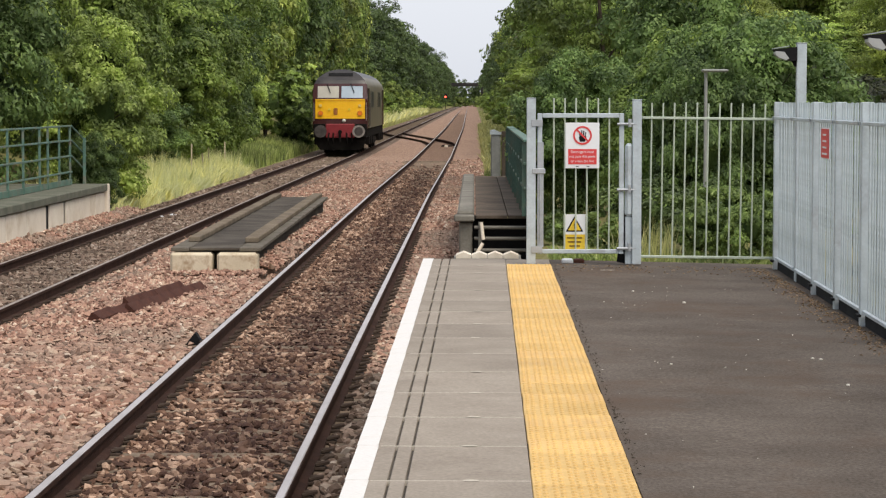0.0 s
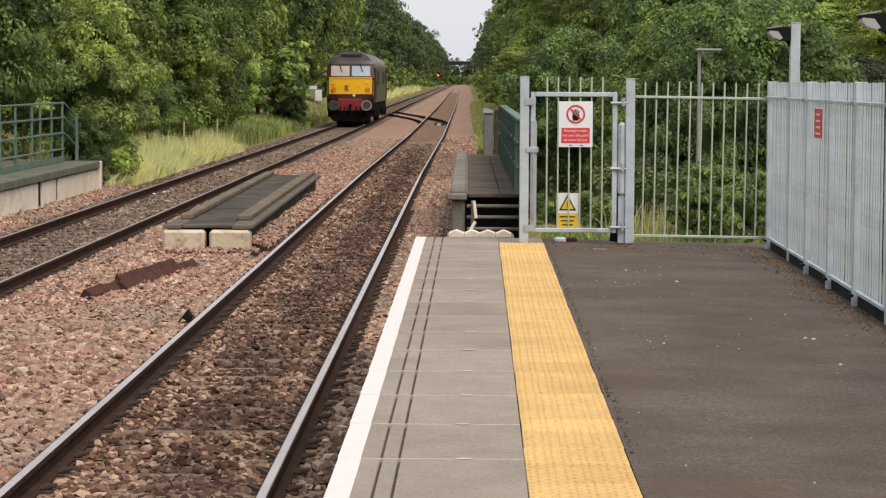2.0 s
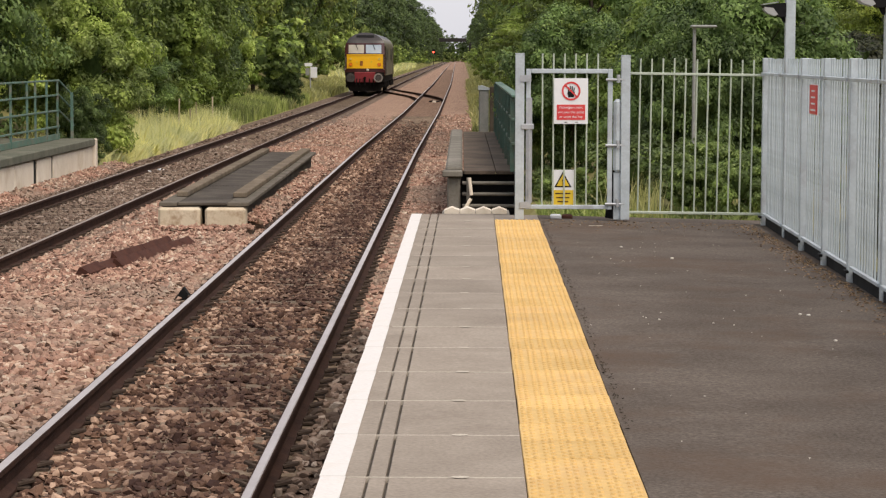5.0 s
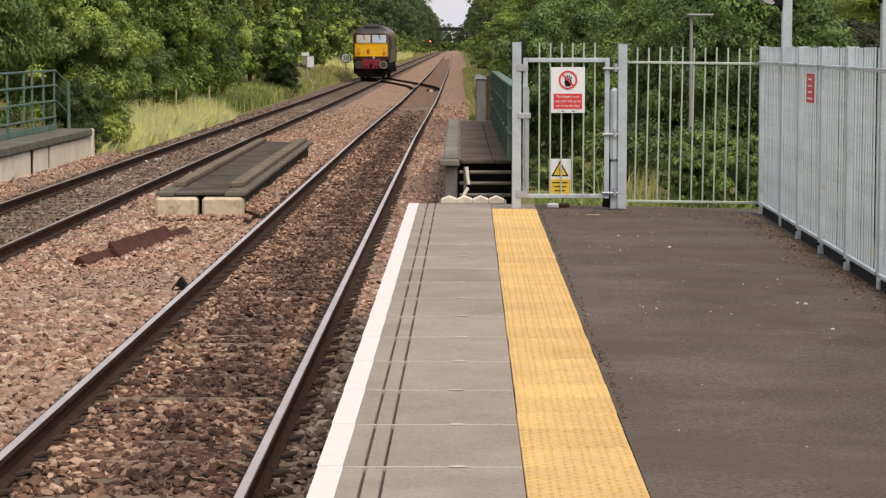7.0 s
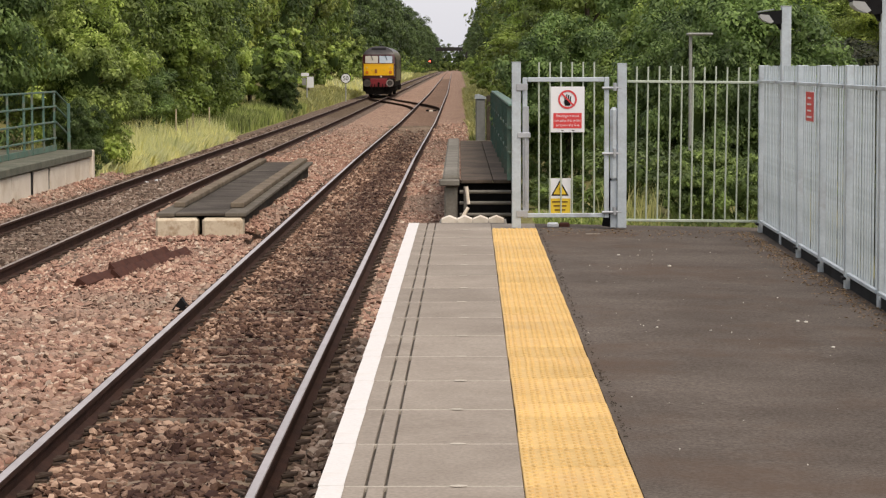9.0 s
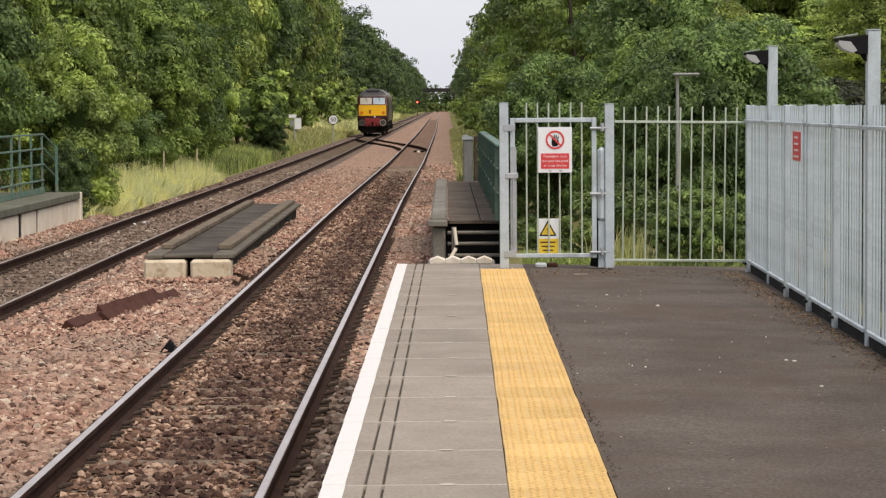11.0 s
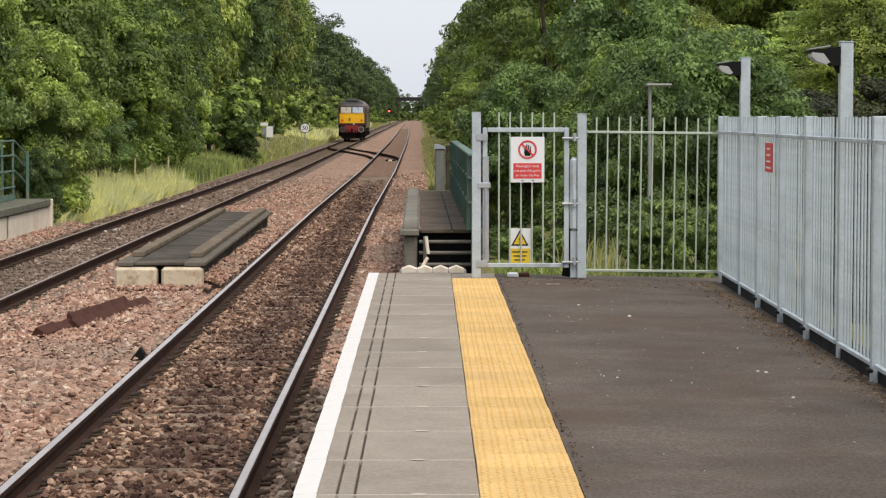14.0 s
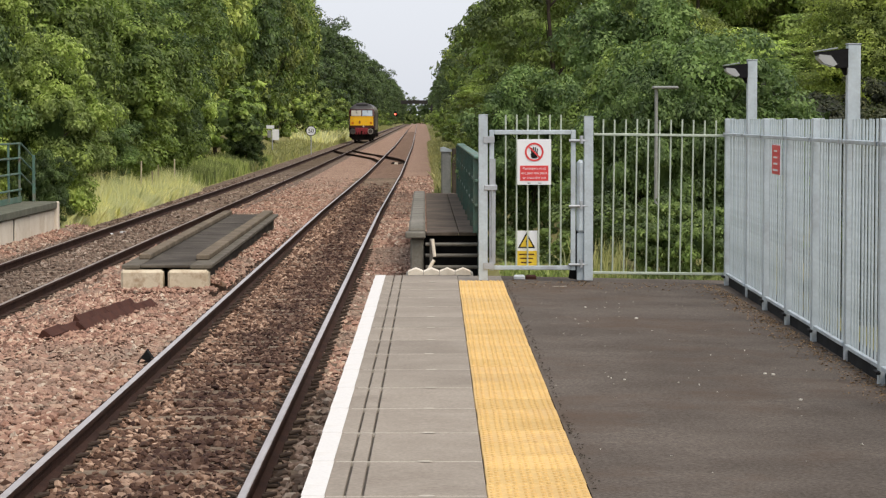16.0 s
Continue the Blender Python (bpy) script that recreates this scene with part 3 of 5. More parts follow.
edge_of_deck = lambda x: np.interp(x, [-3.2, -2.95, -2.8], [BED + 0.2, BED + 0.12, BED + 0.02])
mesh_object("gap_shade_fill", prism(BM(), [(-3.22, BED), (-3.22, BED + 0.18), (-2.98, BED + 0.1), (-2.85, BED)], 34.3, 52), M_UNDER_BED, near_bed)
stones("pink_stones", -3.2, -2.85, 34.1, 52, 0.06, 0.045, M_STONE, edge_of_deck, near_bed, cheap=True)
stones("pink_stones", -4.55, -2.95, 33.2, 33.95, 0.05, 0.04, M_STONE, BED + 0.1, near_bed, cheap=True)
mesh_object("gap_shade_fill", box(BM(), -4.5, -3.0, 33.3, 33.88, BED, BED + 0.09), M_UNDER_BED, near_bed)
bed_top = lambda x: np.where((x < -3.1) & (x > -4.95), BED + 0.055, BED + 0.006)
# the nearest stones one by one
STONE_SET = []
for k in range(10):
    bm = BM()
    bmesh.ops.create_icosphere(bm, subdivisions=1, radius=1.0)
    for v in bm.verts:
        v.co *= random.uniform(0.6, 1.25)
    bmesh.ops.transform(bm, matrix=Matrix.Diagonal((random.uniform(0.7, 1.3), random.uniform(0.7, 1.3), random.uniform(0.45, 0.8), 1)), verts=bm.verts[:])
    me = bpy.data.meshes.new("ballast_stone")
    bm.to_mesh(me)
    bm.free()
    me.materials.append(M_STONE_LAID)
    STONE_SET.append(me)
for k in range(300):
    x, y = -2.55 + (k % 24 + random.random()) * 0.05, 14.2 + (k // 24 + random.random()) * 0.05
    shared("ballast_stone", random.choice(STONE_SET), near_bed, pose(x, y, BED + random.uniform(0.008, 0.022), random.uniform(-20, 20), random.uniform(-20, 20), random.uniform(0, 360)) @ Matrix.Scale(random.uniform(0.026, 0.044), 4))


def near_gap(x, y, r):
    laid = (x > -2.55) & (x < -1.35) & (y > 14.2) & (y < 14.83)
    return laid | off_sleeper(NEAR, 0.55)(x, y, r)


for ya, yb, ch in ((12, 24, False), (24, 40, True)):
    stones("stained_stones", NEAR - 0.68, NEAR + 0.68, ya, yb, 0.044, 0.032, M_STONE_DARK, BED + 0.008, near_bed, near_gap, "oil-stained brown ballast stones between the rails", cheap=ch)
    if not ch:
        stones("edge_stones", NEAR + 0.85, -0.42, ya, 21.6, 0.052, 0.038, M_STONE_GREY, BED + 0.008, near_bed, off_sleeper(NEAR), "grey ballast stones beside the platform")
    else:
        stones("pink_stones", NEAR + 0.85, 0.5, 21.6, 45, 0.055, 0.04, M_STONE, BED + 0.004, near_bed, off_sleeper(NEAR), "pinkish ballast stones beside the bridge walkway", cheap=True)
    stones("pink_stones", -5.35, NEAR - 0.85, ya, min(yb, 36), 0.052, 0.039, M_STONE, bed_top, near_bed, off_sleeper(NEAR), "pinkish ballast stones between the tracks", cheap=ch)
stones("stained_stones", NEAR - 0.68, NEAR + 0.68, 40, 95, 0.07, 0.045, M_STONE_DARK, BED + 0.004, near_bed, lambda x, y, r: off_sleeper(NEAR)(x, y, r) | (r < (y - 45) / 50), cheap=True)
M_BALLAST_BROWN = ballast_material("ballast_bed_brown", (0.16, 0.1, 0.072), (0.28, 0.18, 0.13), (0.42, 0.29, 0.21), 0.06)
mesh_object("stained_strip", along(BM(), [(NEAR - 0.66, BED - 0.1), (NEAR + 0.66, BED - 0.1), (NEAR + 0.66, BED + 0.002), (NEAR - 0.66, BED + 0.002)], 43.5, 420, 1.0), M_BALLAST_BROWN, near_bed, "brown stained ballast between the rails")
stones("pink_stones", -5.35, NEAR - 0.85, 36, 66, 0.07, 0.05, M_STONE, bed_top, near_bed, off_sleeper(NEAR), cheap=True)
stones("pink_stones", NEAR + 0.85, 0.55, 45, 66, 0.07, 0.05, M_STONE, BED, near_bed, off_sleeper(NEAR), cheap=True)
stones("pink_stones", -5.35, NEAR - 0.85, 66, 100, 0.11, 0.045, M_STONE, lambda x: np.where((x < -3.1) & (x > -4.95), BED + 0.05, BED - 0.002), near_bed, lambda x, y, r: off_sleeper(NEAR)(x, y, r) | (r < (y - 66) / 34), cheap=True)
stones("pink_stones", NEAR + 0.85, 0.5, 66, 104, 0.1, 0.055, M_STONE, BED + 0.004, near_bed, lambda x, y, r: r < (y - 66) / 45, cheap=True)
stones("grey_stones", FARX - 1.6, FARX + 0.85, 24, 60, 0.06, 0.04, M_STONE_GREY, BED + 0.002, far_bed, off_sleeper(FARX, 0.85), "grey ballast stones under the far track", cheap=True)
stones("grey_stones", FARX - 1.6, FARX + 0.85, 60, 110, 0.11, 0.06, M_STONE_GREY, BED - 0.01, far_bed, lambda x, y, r: off_sleeper(FARX, 0.8)(x, y, r) | (r < (y - 60) / 50), cheap=True)
stones("heaped_stones", -8.0, -7.55, 28, 54, 0.06, 0.045, M_STONE, lambda x: np.interp(x, [-8.0, -7.55], [-0.97, BED]), far_bed, None, "brown ballast heaped against the abutment", cheap=True)
mesh_object("heap_shade_fill", prism(BM(), [(-8.0, -1.25), (-8.0, -0.99), (-7.6, BED - 0.01), (-7.6, -1.25)], 27, 53.5), M_UNDER_BED, far_bed)

# ---- trees and bushes ----


def crown_mesh(name, seed, rx, ry, z0, z1, clumps, leaves, leaf, mat, flat=0.6, core=True):
    """A crown of leafy sprays set over an uneven egg, with dark solid cores inside for its shade."""
    r = np.random.default_rng(seed)
    cz, rz = (z0 + z1) / 2, (z1 - z0) / 2
    d = r.normal(size=(clumps, 3))
    d /= np.linalg.norm(d, axis=1)[:, None]
    rad = 0.4 + 0.65 * r.random(clumps) ** 0.6
    lobes = r.normal(size=(8, 3))
    lobes /= np.linalg.norm(lobes, axis=1)[:, None]
    lob = np.max(np.clip(d @ lobes.T, 0, 1) ** 3, axis=1)
    rad *= 0.76 + 0.36 * lob
    C = np.stack([d[:, 0] * rx * rad, d[:, 1] * ry * rad, cz + d[:, 2] * rz * rad], 1)
    mean_r = (rx + ry + rz) / 3
    cr = mean_r * (0.12 + 0.14 * r.random(clumps))
    m = clumps * leaves
    which = np.repeat(np.arange(clumps), leaves)
    u = r.normal(size=(m, 3))
    u /= np.linalg.norm(u, axis=1)[:, None]
    out = d[which]
    u = u + 0.5 * out + np.array([0, 0, 0.2])
    u /= np.linalg.norm(u, axis=1)[:, None]
    dist = cr[which] * (0.35 + 0.75 * r.random(m) ** 0.6)
    off = u * dist[:, None]
    reach = np.linalg.norm(off[:, :2], axis=1)
    off[:, 2] = off[:, 2] * flat - 0.25 * reach
    pos = C[which] + off
    nrm = 1.1 * u + r.normal(0, 0.42, (m, 3)) + np.array([0, 0, 0.4])
    nrm /= np.linalg.norm(nrm, axis=1)[:, None]
    t1 = np.cross(nrm, r.normal(size=(m, 3)))
    t1 /= np.linalg.norm(t1, axis=1)[:, None]
    t2 = np.cross(nrm, t1)
    s = (leaf * (0.6 + 0.8 * r.random(m)))[:, None]
    tri = np.stack([pos - t1 * s * 1.1, pos + t1 * s * 0.5 + t2 * s * 0.75, pos + t1 * s * 0.9 - t2 * s * 0.6], 1)
    V = [tri.reshape(-1, 3)]
    Fc = (np.arange(m)[:, None] * 3 + np.arange(3)).tolist()
    idx = [0] * m
    base = m * 3
    # dark cores well within the sprays: the crown's inner shade put into colour
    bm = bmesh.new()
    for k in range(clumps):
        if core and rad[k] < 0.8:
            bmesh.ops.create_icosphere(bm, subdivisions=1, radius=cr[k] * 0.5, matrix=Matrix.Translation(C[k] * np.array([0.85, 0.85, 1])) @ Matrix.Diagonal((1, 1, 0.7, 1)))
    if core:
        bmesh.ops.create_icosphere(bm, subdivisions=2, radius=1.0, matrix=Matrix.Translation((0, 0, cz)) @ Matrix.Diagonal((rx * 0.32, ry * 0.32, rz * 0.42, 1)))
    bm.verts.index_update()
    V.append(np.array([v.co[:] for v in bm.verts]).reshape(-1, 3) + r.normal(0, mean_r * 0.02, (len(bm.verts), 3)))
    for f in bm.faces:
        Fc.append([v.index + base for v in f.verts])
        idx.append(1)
    bm.free()
    me = bpy.data.meshes.new(name)
    me.from_pydata(np.concatenate(V).tolist(), [], Fc)
    me.materials.append(M_LEAF[mat])
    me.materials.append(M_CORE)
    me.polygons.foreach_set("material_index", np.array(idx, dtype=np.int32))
    me.update()
    return me


def make_tree(name, seed, rx, ry, z0, z1, clumps, leaves, leaf, mat, label, trunk_r=0.18, trunk_top=0.6, flat=0.6, core=True):
    t = thing(name, pose(0, 0, -50), label, "tree" if name == "tree" else "bush")
    r = random.Random(seed)
    bm = BM()
    top = z0 + (z1 - z0) * trunk_top
    p, rr = Vector((0, 0, -0.6)), trunk_r
    for k in range(4):
        q = Vector((r.uniform(-0.1, 0.1) * rx, r.uniform(-0.1, 0.1) * ry, -0.6 + (top + 0.6) * (k + 1) / 4))
        rod(bm, p, q, rr, 9, rr * 0.78)
        p, rr = q, rr * 0.78
        if k >= 1:
            for b in range(2):
                a = r.uniform(0, 6.28)
                rod(bm, q, q + Vector((math.cos(a) * rx * 0.6, math.sin(a) * ry * 0.6, (z1 - z0) * r.uniform(0.12, 0.25))), rr * 0.6, 6, rr * 0.15)
    part("trunk", bm, M_BARK, t, smooth=True)
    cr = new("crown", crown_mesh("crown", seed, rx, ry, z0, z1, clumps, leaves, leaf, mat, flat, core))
    cr.parent = t
    return t


def put(proto, x, y, s=1.0, sz=None, turn=None, z=None):
    zz = float(ground_height(np.array(x), np.array(y))) if z is None else z
    a = random.uniform(0, 360) if turn is None else turn
    m = pose(x, y, zz, 0, 0, a) @ Matrix.Diagonal((s, s, sz or s, 1))
    if proto.get("used"):
        return copy_thing(proto, m)
    proto["used"] = 1
    proto.matrix_basis = m
    return proto


shrubs = [
    make_tree("bush", 11, 1.9, 1.9, 0.0, 4.2, 170, 200, 0.05, "light", "light green leafy bush beside the railway", 0.07),
    make_tree("bush", 12, 2.4, 2.4, 0.0, 4.8, 190, 190, 0.06, "mid", "rounded mid-green bush beside the railway", 0.09),
    make_tree("bush", 13, 2.2, 2.2, 0.0, 4.6, 180, 190, 0.055, "dark", "dense dark green bush beside the railway", 0.09),
    make_tree("bush", 14, 1.3, 1.3, 0.0, 1.9, 80, 130, 0.05, "bramble", "bright green bramble bush behind the fence", 0.04),
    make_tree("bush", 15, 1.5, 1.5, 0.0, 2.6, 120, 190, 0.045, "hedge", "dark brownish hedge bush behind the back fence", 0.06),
]
trees = [
    make_tree("tree", 21, 3.6, 3.6, 0.4, 12.0, 230, 170, 0.09, "mid", "tall mid-green deciduous tree on the bank", 0.25),
    make_tree("tree", 22, 3.8, 3.8, 0.4, 13.0, 230, 170, 0.09, "dark", "tall dark green deciduous tree on the bank", 0.28),
    make_tree("tree", 23, 3.3, 3.3, 0.3, 10.0, 250, 260, 0.06, "olive", "olive green deciduous tree on the bank", 0.22),
    make_tree("tree", 24, 3.0, 3.0, 0.6, 9.0, 260, 280, 0.05, "fresh", "leafy green tree hanging over the verge", 0.2, flat=0.3),
    make_tree("tree", 25, 2.6, 2.6, 0.6, 6.6, 180, 150, 0.055, "ash", "loose-leaved ash tree with sky showing through its top", 0.1, 0.85, flat=0.35, core=False),
]
mid_trees = [
    make_tree("tree", 26, 3.6, 3.6, 0.2, 12.0, 170, 80, 0.15, "mid", "tall mid-green deciduous tree further up the bank", 0.25),
    make_tree("tree", 27, 3.8, 3.8, 0.2, 13.0, 170, 80, 0.15, "dark", "tall dark green deciduous tree further up the bank", 0.28),
    make_tree("tree", 28, 3.4, 3.4, 0.2, 11.0, 170, 80, 0.14, "olive", "olive green deciduous tree further up the bank", 0.22),
]
far_trees = [
    make_tree("tree", 31, 4.5, 4.5, 0.0, 15.0, 90, 78, 0.21, "distant", "tall mid-green tree lining the track", 0.3),
    make_tree("tree", 32, 4.5, 4.5, 0.0, 16.0, 90, 78, 0.21, "distant", "tall dark green tree lining the track", 0.3),
]
far_bushes = [
    make_tree("bush", 41, 2.4, 2.4, 0.0, 5.0, 50, 45, 0.17, "light", "light green bush on the far verge", 0.1),
    make_tree("bush", 42, 2.4, 2.4, 0.0, 5.0, 50, 45, 0.17, "mid", "mid-green bush on the far verge", 0.1),
]

# left side: bushes along the foot of the bank
for k, x, y, s, sz in ((2, -11.3, 51.0, 1.0, 1.25), (2, -12.6, 48.5, 1.2, 1.45), (0, -9.1, 56.0, 0.86, 1.04), (2, -8.6, 52.6, 0.32, 0.34), (0, -10.9, 59, 0.95, 1.2), (1, -11.6, 66, 1.1, 1.2),
                       (1, -10.6, 78, 1.0, 1.0), (2, -10.2, 72, 0.6, 0.5), (1, -12.2, 74, 1.0, 1.25), (2, -10.3, 92, 0.85, 0.85), (0, -11.6, 84, 0.9, 1.2), (1, -10.9, 88, 1.0, 1.1), (0, -10.6, 103, 0.95, 1.0)):
    put(shrubs[k], x, y, s, sz)
for k, x, y, s, sz in ((1, -10.3, 116, 0.9, 0.85), (1, -11.0, 126, 0.95, 1.0), (1, -12.5, 135, 1.1, 1.15), (0, -12.3, 150, 0.95, 0.95), (1, -12.0, 165, 0.95, 1.1), (0, -11.5, 178, 0.8, 0.9), (0, -11.2, 205, 0.95, 1.0)):
    put(far_bushes[k], x, y, s, sz)
put(shrubs[2], -8.95, 118, 0.42, 0.46, 40)
put(shrubs[2], -9.3, 121, 0.4, 0.5, 200)
# left side: tall trees up the bank
y = 46
k = 0
while y < 250:
    tall = 1.0 if y < 110 else 1.38
    near = trees if y < 120 else mid_trees
    put(near[(0, 1, 2, 1, 0)[k % 5]], -14.2 + random.uniform(-1, 1.0), y, random.uniform(0.8, 1.0), random.uniform(0.75, 0.9) * tall)
    put(far_trees[k % 2], -20.5 + random.uniform(-1.5, 1.5), y + 3, random.uniform(0.8, 0.95))
    y += random.uniform(6.5, 8.5)
    k += 1
y = 250
while y < 1000:
    put(far_trees[k % 2], np.interp(y, [250, 330, 480, 1000], [-14.3, -13.4, -11.3, -11.0]) + random.uniform(-0.8, 0.8), y, random.uniform(0.9, 1.08))
    put(far_bushes[k % 2], -10.9 + random.uniform(-0.5, 0.4), y - 20, random.uniform(0.8, 1.2))
    y += random.uniform(9, 13) * (1 + (y - 250) / 700)
    k += 1

# right side: trees beyond the bridge and behind the fence
for kind, k, x, y, s, sz in ((trees, 4, 3.3, 60, 0.95, 1.2), (trees, 4, 5.0, 66, 1.15, 1.3), (trees, 4, 4.0, 74, 1.1, 1.15), (trees, 4, 7.2, 63, 1.0, 1.1), (trees, 2, 9.9, 50, 0.62, 0.52), (trees, 3, 4.3, 72, 0.85, 0.5), (trees, 3, 4.2, 85, 0.85, 0.52),
                             (mid_trees, 0, 5.4, 100, 0.9, 0.48), (trees, 2, 7.6, 66, 0.85, 1.0), (trees, 0, 9.8, 74, 1.1, 1.0), (trees, 2, 6.2, 57, 0.6, 0.5), (trees, 3, 7.2, 52, 0.7, 0.6),
                             (trees, 3, 9.4, 57, 0.9, 0.75), (trees, 2, 12.5, 56, 1.05, 0.9), (trees, 0, 12.5, 68, 1.2, 1.0), (trees, 2, 15.5, 62, 1.2, 1.0), (trees, 2, 17.5, 72, 1.2, 1.0),
                             (mid_trees, 2, 5.4, 118, 1.0, 0.6), (mid_trees, 1, 5.6, 138, 1.0, 0.58), (mid_trees, 0, 5.6, 160, 1.0, 0.68), (mid_trees, 1, 5.8, 185, 1.1, 0.7), (mid_trees, 0, 5.8, 215, 1.15, 0.87)):
    put(kind[k], x, y, s, sz)
y = 245
while y < 1000:
    put(far_trees[k % 2], 5.9 + random.uniform(-0.4, 0.6), y, random.uniform(0.8, 1.0))
    put(far_bushes[k % 2], 3.3 + random.uniform(-0.3, 0.3), y - 120, random.uniform(0.7, 0.95))
    y += random.uniform(10, 15) * (1 + (y - 245) / 700)
    k += 1
for x in range(-22, 22, 4):
    put(far_bushes[(x // 4) % 2], x, 900 + random.uniform(-8, 8), 1.1, z=-1.0)
for y, sz in ((109, 0.5), (128, 0.56), (149, 0.62), (172, 0.68), (200, 0.76), (230, 0.9)):
    put(mid_trees[int(y) % 3], 6.0, y, 1.0, sz)
for x in range(-24, 20, 4):
    put(far_trees[(x // 4) % 2], x, 960 + random.uniform(-10, 10), 0.9, z=-1.5)
for k, x, y, s, sz in ((3, 1.75, 24.6, 0.5, 0.42), (3, 1.1, 25.6, 0.5, 0.45), (3, 2.5, 23.5, 0.55, 0.72), (3, 3.1, 23.2, 0.55, 0.62), (3, 3.7, 25.5, 0.75, 0.8), (3, 2.7, 25.0, 0.65, 0.85), (3, 2.0, 27.0, 0.7, 0.6), (3, 4.9, 27, 1.0, 0.85), (2, 3.9, 31, 0.55, 0.5), (4, 5.4, 36, 0.85, 0.85), (1, 3.6, 42, 0.55, 0.52),
                       (4, 6.3, 42.5, 0.85, 0.85), (4, 7.7, 43, 0.9, 0.85), (4, 9.2, 43, 0.9, 0.8), (1, 2.6, 54, 0.6, 0.55), (2, 4.6, 50, 0.8, 0.8), (4, 5.8, 24, 0.8, 0.7), (3, 1.8, 34, 0.8, 0.6), (3, 1.6, 42, 0.9, 0.8), (2, 2.2, 47, 0.6, 0.6)):
    put(shrubs[k], x, y, s, sz)
put(shrubs[2], 3.2, 31.6, 0.5, 0.52, 75)
put(shrubs[2], 3.0, 30.2, 0.34, 0.42, 160)
put(shrubs[3], 2.62, 26.6, 0.55, 0.75, 20)
put(shrubs[3], 2.72, 22.9, 0.5, 0.8, 130)
put(shrubs[3], 2.3, 23.6, 0.45, 0.65, 250)


for y in (92, 104, 117, 131, 146, 163, 182, 204, 230):
    put(far_bushes[int(y) % 2], 3.0 + random.uniform(-0.2, 0.3), y, random.uniform(0.55, 0.75))
# bushes added behind the back fence only to darken the gaps between its bars
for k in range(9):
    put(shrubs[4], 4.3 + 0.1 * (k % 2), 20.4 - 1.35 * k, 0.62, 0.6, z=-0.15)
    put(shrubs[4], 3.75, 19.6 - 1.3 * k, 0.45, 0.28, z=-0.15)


def grass(name, n, xr, yr, hmin, hmax, material, label, seed, lean=0.35, width=0.012):
    r = np.random.default_rng(seed)
    x, y = r.uniform(*xr, n), r.uniform(*yr, n)
    z = ground_height(x, y) - 0.03
    h = r.uniform(hmin, hmax, n)
    a = r.uniform(0, 6.283, n)
    dx, dy = np.cos(a), np.sin(a)
    ln = h * r.uniform(0, lean, n)
    la = r.uniform(0, 6.283, n)
    w = width * r.uniform(0.7, 1.5, n)
    p = np.stack([x, y, z], 1)
    side = np.stack([dx * w, dy * w, 0 * w], 1)
    mid = p + np.stack([np.cos(la) * ln * 0.35, np.sin(la) * ln * 0.35, h * 0.6], 1)
    tip = p + np.stack([np.cos(la) * ln, np.sin(la) * ln, h], 1)
    V = np.stack([p - side, p + side, mid + side * 0.8, tip, mid - side * 0.8], 1).reshape(-1, 3)
    Fc = np.arange(n)[:, None] * 5 + np.arange(5)
    return tagged(new(name, cloud_mesh(name, V, Fc, [material])), label, "grass", kind="stuff")


grass("tall_dry_grass", 52000, (-10.2, -8.0), (53, 84), 0.1, 0.5, M_GRASS_DRY, "tall dry yellow-green grass beside the track", 1, lean=1.0, width=0.006)
grass("tall_dry_grass", 9000, (-10.2, -8.25), (54, 84), 0.4, 0.95, M_GRASS_DRY, "tall thin seeding grass stems beside the track", 21, lean=0.45, width=0.0035)
grass("verge_grass", 12000, (-10.2, -8.4), (84, 130), 0.3, 0.7, M_GRASS_GREEN, "green verge grass beside the track", 2, width=0.02)
grass("tall_dry_grass", 26000, (-10.8, -8.4), (112, 620), 0.25, 0.6, M_GRASS_MIX, "dry yellow grass on the far verge", 3, lean=0.8, width=0.04)
grass("tall_dry_grass", 9000, (-11.5, -8.5), (200, 430), 0.5, 1.4, M_GRASS_DRY, "tall straw-coloured grass on the far verge", 13, lean=0.8, width=0.04)
grass("tall_dry_grass", 7000, (1.0, 2.6), (120, 500), 0.2, 0.5, M_GRASS_MIX, "dry yellow grass on the far verge", 8, lean=0.7, width=0.05)
grass("verge_grass", 1700, (0.75, 3.2), (21.55, 24), 0.05, 0.2, M_GRASS_WEED, "green weeds behind the fence", 4, lean=1.2, width=0.007)
grass("tall_dry_grass", 60, (1.4, 2.0), (22.0, 24.0), 0.2, 0.5, M_GRASS_MIX, "straw-coloured grass stalks behind the fence", 6, lean=0.8, width=0.004)
grass("verge_grass", 220, (1.5, 1.9), (21.8, 23), 0.2, 0.55, M_GRASS_MIX, "tall pale grass stems behind the fence", 19, lean=0.35, width=0.0025)
grass("verge_grass", 120, (-0.2, 0.6), (22.2, 23.0), 0.15, 0.5, M_GRASS_WEED, "green weeds below the walkway end", 23, lean=0.8, width=0.006)
grass("verge_grass", 5000, (0.75, 1.9), (54, 130), 0.2, 0.5, M_GRASS_GREEN, "green weeds along the track edge", 5, width=0.025)

grass("verge_grass", 6000, (0.35, 1.3), (56, 240), 0.1, 0.5, M_GRASS_MIX, "ragged dry weeds creeping over the ballast edge", 17, lean=0.9, width=0.02)
grass("verge_grass", 900, (0.3, 0.72), (53, 72), 0.2, 0.8, M_GRASS_GREEN, "tall green weeds beside the cabinet", 11, lean=0.5, width=0.012)

# ---- boundary fences, gate and lamps, in the platform's own axes ----


def at_platform(x, y, z=0.0, rz=0.0):
    return PLAT @ pose(x, y, z, 0, 0, rz)


